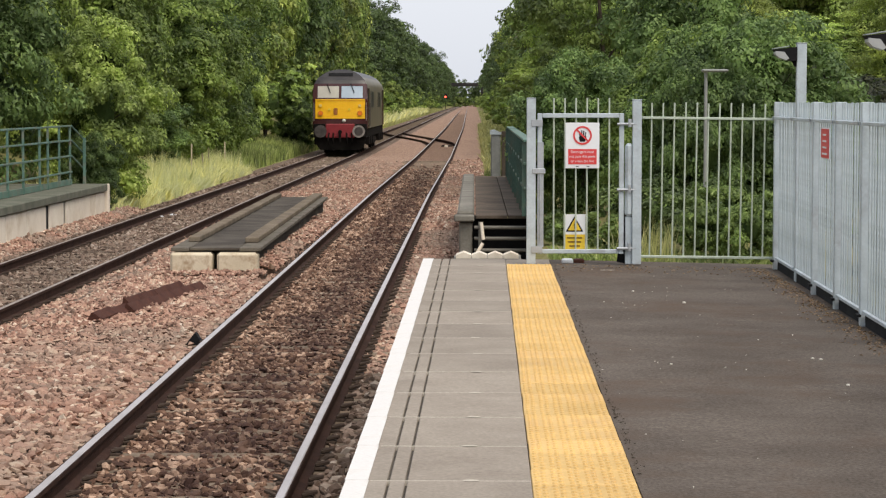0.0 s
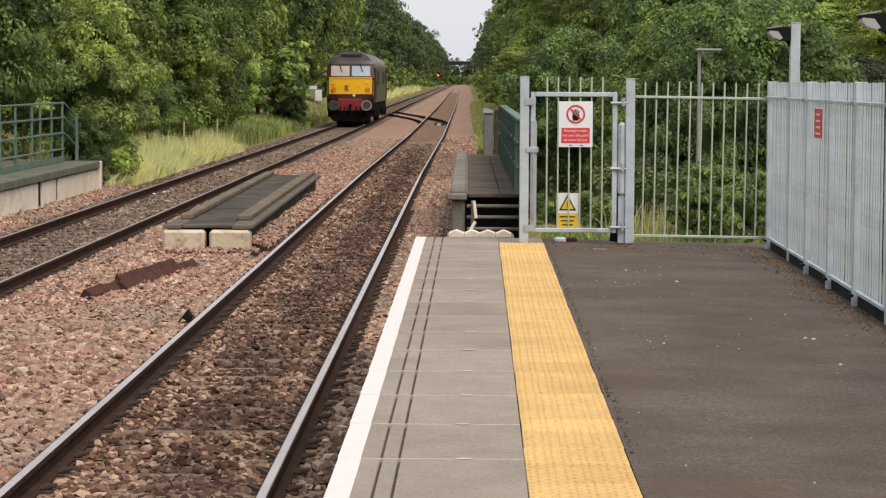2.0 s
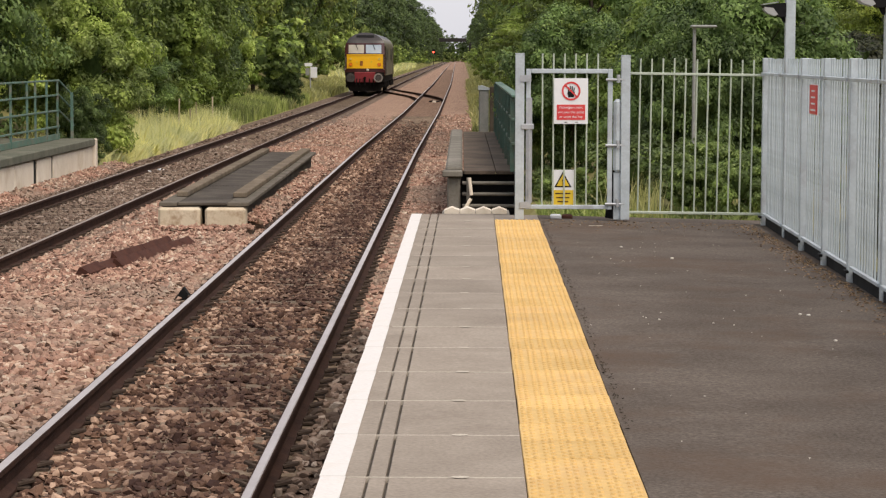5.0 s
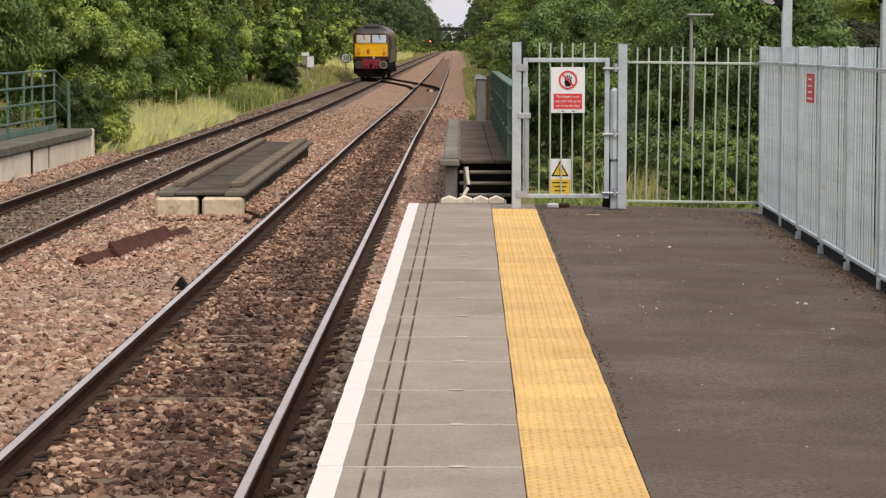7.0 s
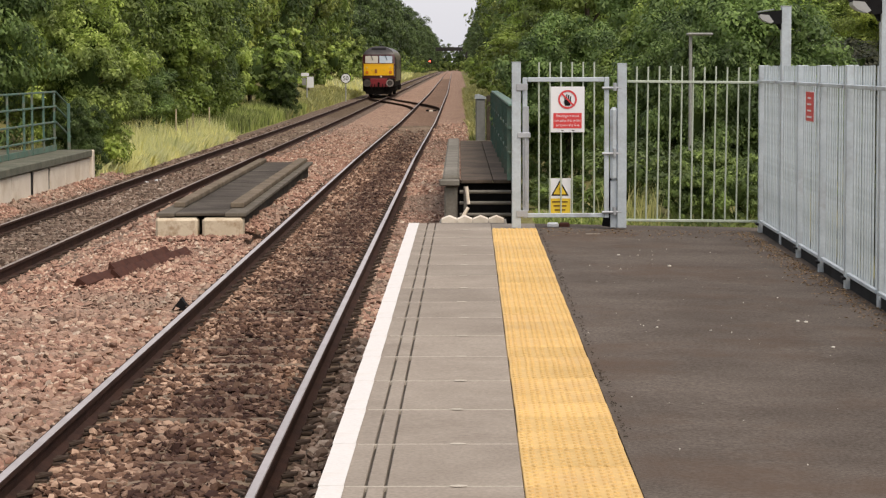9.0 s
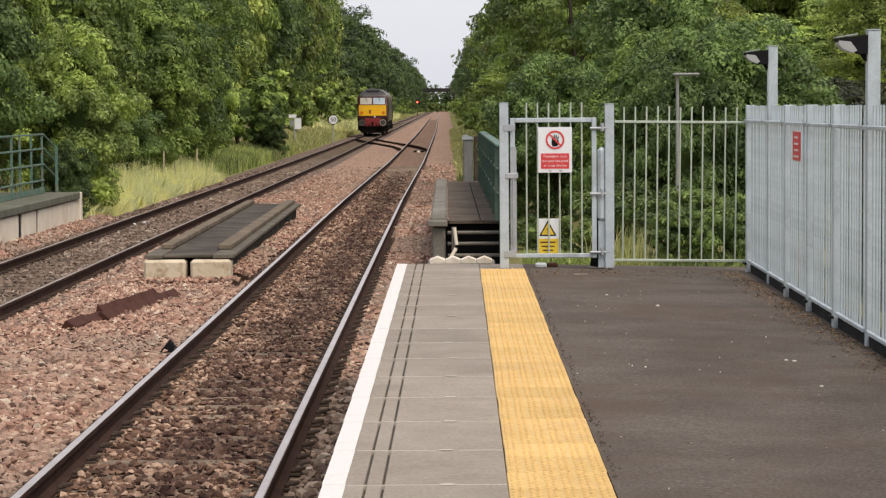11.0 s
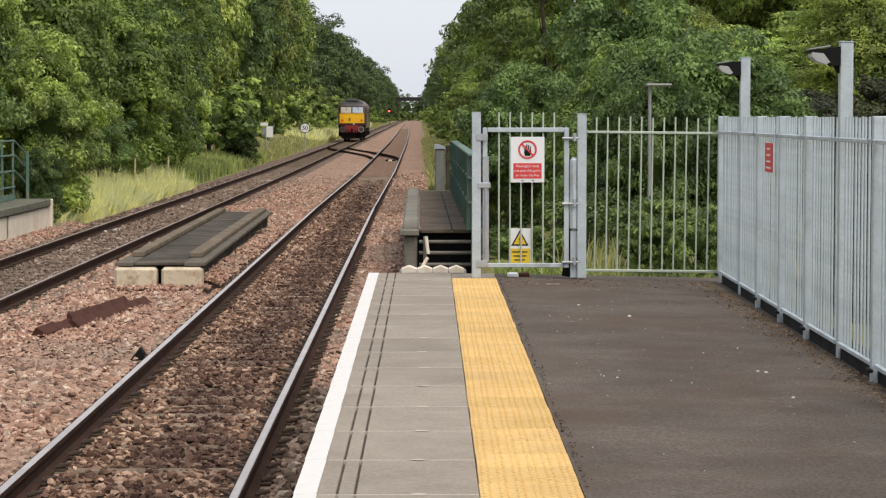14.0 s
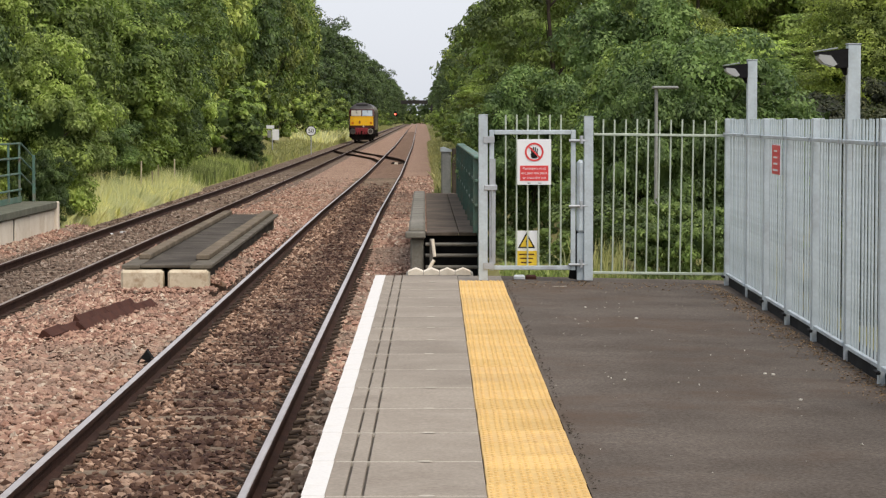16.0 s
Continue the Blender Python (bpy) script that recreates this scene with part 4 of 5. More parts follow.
BAR_Z0, BAR_Z1, RAIL_LO, RAIL_HI = 0.07, 1.44, 0.075, 1.305


def bar_mesh(r, z0, z1, material=M_GALV_PALE):
    bm = BM()
    rod(bm, (0, 0, z0), (0, 0, z1), r, 8)
    me = bpy.data.meshes.new("bar")
    bm.to_mesh(me)
    bm.free()
    me.materials.append(material)
    soften(me)
    return me


BAR = bar_mesh(0.0075, BAR_Z0, BAR_Z1)
FY = 20.8   # line of the end fence
endf = thing("bar_fence", at_platform(1.36, FY, -0.008) @ pose(0, 0, 0, 0, 0.7, 0), "galvanised vertical-bar fence across the platform end", "fence")
for z in (RAIL_LO, RAIL_HI):
    part("fence_rail", box(BM(), 0.0, 1.22, -0.005, 0.03, z - 0.011, z + 0.011, 0.003), M_GALV_PALE, endf)
for k in range(12):
    shared("bar", BAR, endf, pose(0.085 + k * 0.1, 0.012, random.uniform(-0.005, 0.005)))

SIDE = PLAT @ pose(2.385, 8.0, 0, 0, 0, -0.8)
sidef = thing("bar_fence", SIDE, "galvanised vertical-bar fence along the platform back", "fence")
BAR_SIDE = bar_mesh(0.0079, 0.045, BAR_Z1 - 0.01, M_GALV_BAR)
r_b = random.Random(8)
for k in range(21):
    y0 = 12.75 - k * 1.28 - (0.16 if k else 0.0)
    if k not in (1, 5):
        part("post", box(BM(), -0.03, 0.05, y0 - 0.03, y0 + 0.03, FALL - 0.005, 1.435, 0.004), M_GALV_POST, sidef)
        part("foot_bracket", box(BM(), -0.056, -0.031, y0 - 0.1, y0 + 0.02, 0.026, 0.045, 0.004), M_BLACK, sidef)
    y1 = 12.75 - (k + 1) * 1.28 - 0.16
    if k < 20:
        for z in (0.058, RAIL_HI - 0.01):
            part("fence_rail", box(BM(), -0.022 - 0.022 * (z > 1), 0.004, y1 + 0.05, y0 - 0.05, z - 0.012, z + 0.012, 0.003), M_GALV_POST, sidef)
        for e in (y0 - 0.06, y1 + 0.06):
            part("rail_bracket", box(BM(), -0.05, -0.046, e - 0.018, e + 0.018, RAIL_HI - 0.028, RAIL_HI + 0.006, 0.002), M_GALV, sidef)
        n_b = 10 if k else 12
        for q in range(n_b):
            shared("bar", BAR_SIDE, sidef, pose(0.012 + r_b.uniform(-0.003, 0.003), y0 - 0.06 - (q + 0.5) * (y0 - y1 - 0.12) / n_b, r_b.uniform(-0.004, 0.004), r_b.uniform(-0.12, 0.12), r_b.uniform(-0.1, 0.1), 0))
kerb = tagged(mesh_object("kerb", box(BM(), 0.006, 0.15, -12, 12.7, -0.06, 0.04, 0.004), M_KERB_DARK), "dark kerb under the back fence", "kerb", kind="structure")
kerb.matrix_world = SIDE

gate_l = thing("gate_post", at_platform(0.395, FY), "square galvanised steel gate post", "post", "gate posts")
part("post", box(BM(), -0.04, 0.04, -0.04, 0.04, 0.0, 1.465, 0.004), M_GALV_POST, gate_l)
part("cap", box(BM(), -0.042, 0.042, -0.042, 0.042, 1.465, 1.473, 0.002), M_GALV_POST, gate_l)
for z in (0.13, 1.25):
    part("bracket", box(BM(), 0.0, 0.1, -0.05, -0.042, z - 0.03, z + 0.03, 0.002), M_GALV, gate_l)
gate_r = thing("gate_post", at_platform(1.33, FY), "square galvanised steel gate post", "post", "gate posts")
part("post", box(BM(), -0.04, 0.04, -0.04, 0.04, 0.0, 1.45, 0.004), M_GALV_POST, gate_r)
part("cap", box(BM(), -0.042, 0.042, -0.042, 0.042, 1.45, 1.458, 0.002), M_GALV_POST, gate_r)

gate = thing("gate", at_platform(0.45, FY), "closed galvanised bar gate at the platform end", "gate")
GW = 0.765
part("stile", box(BM(), 0.0, 0.042, -0.02, 0.02, 0.09, 1.335, 0.004), M_GALV_POST, gate)
part("stile", box(BM(), GW - 0.042, GW, -0.02, 0.02, 0.09, 1.335, 0.004), M_GALV_POST, gate)
part("top_rail", box(BM(), 0.044, GW - 0.044, -0.02, 0.02, 1.295, 1.335, 0.004), M_GALV_POST, gate)
part("bottom_rail", box(BM(), 0.044, GW - 0.044, -0.02, 0.02, 0.093, 0.13, 0.004), M_GALV_POST, gate)
for k in range(6):
    shared("bar", BAR, gate, pose(0.145 + k * 0.098, 0.0, 0.03))
part("lock_plate", box(BM(), 0.0, 0.055, -0.03, -0.022, 0.15, 1.08, 0.002), M_GALV, gate)
part("bolt", rod(BM(), (0.025, -0.04, 0.2), (0.025, -0.04, 0.82), 0.008), M_GALV, gate, smooth=True)
part("latch", box(BM(), -0.045, 0.07, -0.05, -0.032, 0.8, 0.85, 0.006), M_GALV, gate)
for z in (0.14, 0.66, 1.24):
    bm = BM()
    rod(bm, (GW - 0.06, -0.03, z), (GW + 0.11, -0.03, z), 0.012, 8)
    rod(bm, (GW + 0.05, -0.03, z - 0.025), (GW + 0.05, -0.03, z + 0.045), 0.017, 8)
    part("hinge", bm, M_GALV, gate, smooth=True)
closer = part("closer_housing", box(BM(), GW + 0.01, GW + 0.085, -0.03, 0.06, 0.42, 1.07, 0.025), M_GALV_POST, gate, "rounded grey gate closer housing")
part("closer_leg", box(BM(), GW + 0.015, GW + 0.075, -0.005, 0.035, 0.0, 0.42, 0.004), M_GALV_POST, gate)

# no-entry sign on the gate
sign = thing("warning_sign", at_platform(0.45 + 0.247, FY - 0.035), "white sign with red prohibition ring and red text panel", "sign")
part("plate", box(BM(), 0, 0.3, 0, 0.004, 0.85, 1.253, 0.001), M_SIGN_WHITE, sign)
part("text_panel", box(BM(), 0.025, 0.275, -0.003, 0.0, 0.885, 1.02), M_SIGN_RED, sign)


def ring(bm, cx, cz, ro, ri, y, seg=32):
    a = [(math.cos(2 * math.pi * k / seg), math.sin(2 * math.pi * k / seg)) for k in range(seg)]
    o = [bm.verts.new((cx + c * ro, y, cz + s * ro)) for c, s in a]
    q = [bm.verts.new((cx + c * ri, y, cz + s * ri)) for c, s in a]
    for k in range(seg):
        bm.faces.new((o[k], o[(k + 1) % seg], q[(k + 1) % seg], q[k]))
    return bm


def plate_outline(bm, pts, y):
    bm.faces.new([bm.verts.new((x, y, z)) for x, z in pts])
    return bm


bm = ring(BM(), 0.15, 1.14, 0.083, 0.067, -0.004)
plate_outline(bm, [(0.15 - 0.054, 1.14 + 0.044), (0.15 - 0.044, 1.14 + 0.054), (0.15 + 0.054, 1.14 - 0.044), (0.15 + 0.044, 1.14 - 0.054)], -0.0055)
part("prohibition_ring", bm, M_SIGN_RED, sign)
bm = BM()
plate_outline(bm, [(0.128, 1.085), (0.172, 1.085), (0.184, 1.125), (0.18, 1.135), (0.125, 1.135), (0.118, 1.12)], -0.0035)
for k, (x, h) in enumerate(((0.128, 0.045), (0.142, 0.055), (0.157, 0.052), (0.172, 0.04))):
    plate_outline(bm, [(x - 0.0055, 1.133), (x + 0.0055, 1.133), (x + 0.009 * (x - 0.13) * 20 + 0.005, 1.13 + h), (x + 0.009 * (x - 0.13) * 20 - 0.005, 1.13 + h)], -0.0035)
part("pictogram", bm, M_BLACK, sign)


def lettering(text, size, x, z, y, material, parent, align='CENTER'):
    c = bpy.data.curves.new("lettering", 'FONT')
    c.body, c.size, c.align_x, c.align_y = text, size, align, 'CENTER'
    tmp = bpy.data.objects.new("lettering", c)
    scene.collection.objects.link(tmp)
    me = bpy.data.meshes.new_from_object(tmp.evaluated_get(bpy.context.evaluated_depsgraph_get()))
    bpy.data.objects.remove(tmp)
    me.materials.clear()
    me.materials.append(material)
    ob = new("lettering", me)
    ob.parent = parent
    ob.matrix_basis = pose(x, y, z, 90, 0, 0)
    return ob


for k, text in enumerate(("Passengers must", "not pass this point", "or cross the line")):
    lettering(text, 0.031, 0.15, 0.995 - k * 0.041, -0.0045, M_SIGN_WHITE, sign)
for x in (0.105, 0.2):
    part("fixing", box(BM(), x - 0.012, x + 0.012, -0.002, 0.0, 0.862, 0.868), M_BLACK, sign)

yw = thing("hazard_sign", at_platform(0.45 + 0.235, FY + 0.03), "white and yellow triangular hazard warning sign behind the gate bars", "sign")
part("plate", box(BM(), 0, 0.195, 0, 0.004, 0.12, 0.44, 0.001), M_SIGN_WHITE, yw)
part("text_panel", box(BM(), 0.006, 0.19, -0.003, 0, 0.125, 0.26), M_SIGN_YELLOW, yw)
bm = BM()
plate_outline(bm, [(0.02, 0.285), (0.175, 0.285), (0.0975, 0.425)], -0.002)
part("triangle_border", bm, M_BLACK, yw)
bm = BM()
plate_outline(bm, [(0.04, 0.297), (0.155, 0.297), (0.0975, 0.402)], -0.0035)
part("triangle_face", bm, M_SIGN_YELLOW, yw)
bm = BM()
plate_outline(bm, [(0.094, 0.305), (0.106, 0.335), (0.097, 0.335), (0.104, 0.372), (0.088, 0.338), (0.097, 0.338)], -0.005)
part("bolt_mark", bm, M_BLACK, yw)
for k in range(3):
    part("text_bar", box(BM(), 0.03 + 0.01 * k, 0.165 - 0.01 * k, -0.006, -0.003, 0.225 - k * 0.036, 0.235 - k * 0.036), M_RUST, yw)

red = thing("fence_sign", SIDE @ pose(-0.05, 9.1, 0), "small red sign with white lettering on the back fence", "sign")
part("plate", box(BM(), -0.008, -0.002, -0.2, 0.2, 1.03, 1.24, 0.001), M_SIGN_RED, red)
part("edge_band", box(BM(), -0.002, 0.002, -0.21, 0.21, 1.022, 1.248), M_SIGN_WHITE, red)
for k in range(4):
    wide = (0.13, 0.1, 0.1, 0.08)[k]
    part("text_bar", box(BM(), -0.0105, -0.008, -wide, wide, 1.053 + k * 0.046, 1.066 + k * 0.046), M_SIGN_WHITE, red)


def fence_lamp(x, y, sx, sz):
    t = thing("post_lamp", SIDE @ pose(x, y, 0) @ Matrix.Diagonal((sx, sx, sz, 1)), "short galvanised lamp post with black wedge floodlight", "lamp", "platform lamps")
    part("post", box(BM(), -0.038, 0.038, -0.038, 0.038, -0.04, 1.885, 0.004), M_GALV_POST, t)
    part("post_cap", box(BM(), -0.041, 0.041, -0.041, 0.041, 1.885, 1.893, 0.002), M_GALV, t)
    part("mounting_bracket", prism(BM(), [(-0.039, 1.85), (-0.039, 1.7), (-0.052, 1.7), (-0.1, 1.79), (-0.1, 1.85)], -0.012, 0.012), M_BLACK, t)
    e = -0.04
    bm = BM()
    prism(bm, [(e, 1.86), (e, 1.745), (e - 0.05, 1.745), (e - 0.105, 1.8), (e - 0.165, 1.812), (e - 0.18, 1.838)], -0.07, 0.07)
    h = part("lamp_head", bm, M_BLACK, t, "black wedge-shaped lamp housing")
    bm = BM()
    prism(bm, [(e - 0.168, 1.825), (e - 0.1, 1.818), (e - 0.062, 1.765), (e - 0.085, 1.752), (e - 0.14, 1.772), (e - 0.17, 1.8)], -0.075, 0.066)
    part("lens", bm, M_LENS, h, "pale frosted lens")
    bm = BM()
    prism(bm, [(e - 0.06, 1.861), (e - 0.182, 1.842), (e - 0.182, 1.848), (e - 0.06, 1.868)], -0.072, 0.072)
    part("hood_strip", bm, M_GALV, h)
    return t


fence_lamp(0.034, 11.33, 1.05, 1.014)
fence_lamp(0.03, 6.21, 1.04, 0.997)

tl = thing("street_lamp", pose(2.84, 28.9, 0), "slim grey lamp post with flat lamp head beyond the bushes", "lamp")
part("pole", rod(BM(), (0, 0, -0.6), (0, 0, 1.8), 0.021), M_LENS_POST, tl, smooth=True)
part("lamp_head", box(BM(), -0.05, 0.27, -0.08, 0.08, 1.8, 1.835, 0.014), M_LENS_POST, tl)

plank = thing("leaning_board", at_platform(1.22, FY + 0.12), "dark weathered board leaning behind the gate", "board")
part("board", box(BM(), -0.06, 0.06, -0.015, 0.015, 0, 0.62, 0.004), M_BLACK, plank).matrix_basis = pose(0, 0, 0, 0, 9, 0)
rwb = thing("marker_plank", at_platform(0.68, FY + 0.25, -0.02), "short red and white plank lying behind the gate", "plank")
part("white_half", box(BM(), 0.0, 0.1, 0, 0.12, 0, 0.045, 0.01), M_SIGN_WHITE, rwb)
part("red_half", box(BM(), 0.105, 0.2, 0, 0.12, 0, 0.045, 0.01), M_RUST, rwb)

# litter on the tarmac
r_l = np.random.default_rng(9)


def litter(name, n, xs, ys, size, material, label):
    V = []
    for x, y in zip(xs(n), ys(n)):
        a, sz = r_l.uniform(0, 6.28), size * r_l.uniform(0.5, 1.5)
        c, sn = math.cos(a) * sz, math.sin(a) * sz
        z = 0.004 + r_l.uniform(0, 0.008)
        f = FALL * max(0.0, x - 0.572) / 1.9
        V += [(x - c, y - sn, f + 0.003), (x + sn * 0.6, y - c * 0.6, f + z), (x + c, y + sn, f + 0.004), (x - sn * 0.6, y + c * 0.6, f + z)]
    ob = new(name, cloud_mesh(name, np.array(V), np.arange(n * 4).reshape(-1, 4), [material]))
    ob.matrix_world = PLAT
    return tagged(ob, label, "litter", kind="stuff")


M_LITTER = surface("dead_leaves", (0.2, 0.13, 0.075), (0.36, 0.25, 0.15), 20, 60, 0.9, island=0.5)
M_CHIP_DARK = surface("dark_grit", (0.04, 0.033, 0.027), (0.08, 0.065, 0.05), 20, 60, 0.9, island=0.4)
M_CHIP = surface("pale_chips", (0.5, 0.47, 0.42), (0.7, 0.67, 0.6), 20, 60, 0.8, island=0.3)
litter("leaf_litter", 1900, lambda n: 2.46 - np.abs(r_l.normal(0, 0.11, n)), lambda n: r_l.uniform(9, 20.7, n), 0.011, M_LITTER, "brown leaf litter along the foot of the fence")
litter("leaf_litter", 350, lambda n: r_l.uniform(0.6, 2.4, n), lambda n: 20.75 - np.abs(r_l.normal(0, 0.5, n)), 0.011, M_LITTER, "scattered brown leaf litter by the end fence")
litter("leaf_litter", 420, lambda n: 0.585 + np.abs(r_l.normal(0, 0.02, n)), lambda n: r_l.uniform(9, 20.6, n), 0.006, M_CHIP_DARK, "dark grit gathered along the tactile strip")
litter("stone_chips", 90, lambda n: r_l.uniform(0.6, 2.4, n), lambda n: r_l.uniform(8, 20.5, n), 0.007, M_CHIP, "small pale chips scattered on the tarmac")
for x, y, sz in ((1.43, 16.95, 0.016), (1.90, 13.3, 0.014), (1.86, 13.35, 0.012), (1.12, 17.9, 0.012), (1.87, 12.1, 0.012), (1.02, 12.9, 0.009)):
    c = thing("pebble", at_platform(x, y, FALL * (x - 0.572) / 1.9), "pale pebble lying on the tarmac", "pebble", "pebbles on the tarmac")
    bm = BM()
    bmesh.ops.create_icosphere(bm, subdivisions=1, radius=sz, matrix=pose(0, 0, sz * 0.35) @ Matrix.Diagonal((1, 0.8, 0.5, 1)))
    part("stone", bm, M_CHIP, c)
scuff = thing("paint_scuff", at_platform(0.98, 20.1, FALL * 0.18), "faint pale paint scuff on the tarmac", "paint mark")
part("mark", box(BM(), 0.0, 0.12, 0.0, 0.03, 0.0005, 0.003), M_JOINT, scuff)

# ---- bridge works ----
deck = thing("cable_walkway", pose(-3.75, 33.8, 0.06, 0, 0, 0.5), "low dark boarded walkway between the two tracks", "walkway")
for x0, x1 in ((-0.64, -0.035), (0.035, 0.62)):
    part("end_block", box(BM(), x0, x1, -0.1, 0.3, -1.25, -0.8, 0.035), M_CREAM_BLOCK, deck, "cream concrete end block")
part("deck_board", box(BM(), -0.37, 0.34, 0.06, 18.2, -0.775, -0.735, 0.008), M_DECK, deck)
for x0, x1 in ((-0.64, -0.38), (0.35, 0.66)):
    part("side_board", box(BM(), x0, x1, 0.02, 18.2, -0.785, -0.73, 0.008), M_BOARD, deck)
for x0, x1, y0 in ((-0.54, -0.37, 1.4), (0.33, 0.53, 1.2)):
    part("raised_kerb", box(BM(), x0, x1, y0, 18.2, -0.729, -0.65, 0.012), M_KERB, deck, "weathered raised kerb")
part("side_skirt", box(BM(), -0.55, 0.56, 0.46, 18.1, -1.2, -0.79), M_DECK, deck)
for x, y0 in ((-0.3, 4.5), (0.1, 9.1), (-0.1, 13.6)):
    part("board_joint", box(BM(), -0.37, 0.34, y0, y0 + 0.03, -0.7345, -0.7325), M_BLACK, deck)

lp = thing("left_abutment", pose(0, 0, 0), "cream concrete abutment wall with mossy slab", "wall", kind="structure")
y, k = 28.6, 0
while y < 49.0:
    gap = {8: 0.36, 9: 0.22}.get(k, 0.03)    # two joints have opened
    part("wall_panel", box(BM(), -8.35, -8.02, y + gap, y + 1.87, -1.35, -0.52, 0.01), M_CREAM, lp)
    # black strip set into each joint stands in for its shade
    part("joint_shade", box(BM(), -8.3, -8.05, y - 0.025, y + gap - 0.005, -1.35, -0.525), M_BLACK, lp)
    y += 1.9
    k += 1
part("wall_panel", box(BM(), -8.35, -8.02, y + 0.03, 50.75, -1.35, -0.52, 0.01), M_CREAM, lp)
# the core is black so that the joints read as shaded
part("black_wall_core", box(BM(), -12, -8.14, 26, 50.75, -1.4, -0.51), M_BLACK, lp)
part("slab", box(BM(), -12, -7.96, 26, 50.78, -0.5, -0.34, 0.02), M_MOSS, lp)
part("end_pilaster", box(BM(), -8.4, -7.95, 50.8, 51.05, -1.35, -0.35, 0.02), M_CREAM, lp)
lr = thing("railing", pose(-8.62, 0, -0.34), "faded green steel railing with three rails", "railing")
for y in (36.5, 38.2, 39.9, 41.6, 43.2, 44.7, 46.4, 47.3, 48.6, 49.9):
    part("post", box(BM(), -0.022, 0.022, y - 0.022, y + 0.022, 0, 1.28, 0.004), M_GREEN_PALE, lr)
for z in (0.28, 0.62, 0.95, 1.26):
    part("rail", box(BM(), -0.019, 0.019, 35, 50.1, z - 0.019, z + 0.019, 0.006), M_GREEN_PALE, lr)
for z in (1.26, 0.95, 0.62):
    part("splayed_end", rod(BM(), (0, 50.1, z), (0.16, 51.0, z - 0.35), 0.019), M_GREEN_PALE, lr)
part("toe_board", box(BM(), -0.012, 0.012, 35, 50.1, 0.01, 0.13, 0.003), M_GREEN_PALE, lr)
part("end_post", box(BM(), 0.13, 0.19, 50.75, 50.81, 0, 1.0, 0.004), M_GREEN_PALE, lr)

rw = thing("right_walkway", pose(0, 0, 0), "dark boarded bridge walkway with concrete kerb", "walkway")
for x0, x1 in ((0.02, 0.48), (0.49, 0.74)):
    part("deck_board", box(BM(), x0, x1, 34, 52, -0.26, -0.21, 0.006), M_DECK_BROWN, rw)
part("kerb_beam", box(BM(), -0.25, 0.0, 34.2, 52, -0.26, -0.16, 0.03), M_CONC, rw)
part("kerb_cap", box(BM(), -0.29, 0.0, 33.8, 34.18, -0.29, -0.2, 0.015), M_CONC, rw)
part("end_post", box(BM(), -0.22, -0.03, 33.9, 34.1, -1.3, -0.3, 0.02), M_CONC, rw)
part("side_wall", box(BM(), -0.2, -0.05, 34.12, 52, -1.3, -0.27), M_CONC, rw)
for z in (-0.38, -0.54, -0.71, -0.9):
    part("cross_pipe", rod(BM(), (0.0, 33.9, z), (0.8, 33.9, z), 0.026), M_CONC, rw, smooth=True)
# plain black panel added behind the pipes, below the deck
part("black_backing", box(BM(), -0.02, 0.8, 34.3, 34.4, -1.3, -0.27), M_BLACK, rw)
part("upright", box(BM(), 0.06, 0.11, 33.84, 33.88, -1.2, -0.3), M_CONC, rw)
part("hanging_pipe", rod(BM(), (0.1, 33.8, -0.3), (0.13, 33.75, -0.55), 0.026), M_CREAM, rw, smooth=True)
part("hanging_pipe", rod(BM(), (0.12, 33.7, -0.6), (0.0, 33.6, -0.8), 0.026), M_CREAM, rw, smooth=True)

pp = thing("bridge_parapet", pose(0, 0, 0), "dark green ribbed steel bridge parapet", "parapet")
part("panel", box(BM(), 0.76, 0.79, 33.5, 51.2, -1.2, 0.86), M_GREEN_PAINT, pp)
part("capping", box(BM(), 0.70, 0.85, 33.5, 51.2, 0.86, 0.9, 0.008), M_GREEN_PALE, pp)
for z in (0.2, 0.55):
    part("stiffener", box(BM(), 0.70, 0.76, 33.5, 51.2, z - 0.02, z + 0.02, 0.005), M_GREEN_PAINT, pp)
for y in np.arange(33.6, 51.3, 2.2):
    part("rib", box(BM(), 0.68, 0.76, y - 0.02, y + 0.02, -0.2, 0.855, 0.004), M_GREEN_PAINT, pp)

cab = thing("equipment_cabinet", pose(0.42, 60, -1.3), "pale grey trackside equipment cabinet with sloping roof", "cabinet")
part("body", box(BM(), 0, 0.25, 0, 0.5, 0, 1.9, 0.02), M_LENS_POST, cab)
part("door", box(BM(), 0.02, 0.23, -0.02, 0, 0.15, 1.85, 0.01), M_LENS_POST, cab)
part("roof", prism(BM(), [(-0.02, 1.9), (0.28, 1.9), (0.28, 1.94), (0.08, 2.02), (-0.02, 2.0)], -0.04, 0.54), M_GALV_POST, cab)
post2 = thing("timber_post", pose(0.78, 59, -1.2), "weathered brown timber post by the cabinet", "post")
part("post", box(BM(), -0.1, 0.1, -0.1, 0.1, 0, 1.9, 0.02), M_BARK, post2)

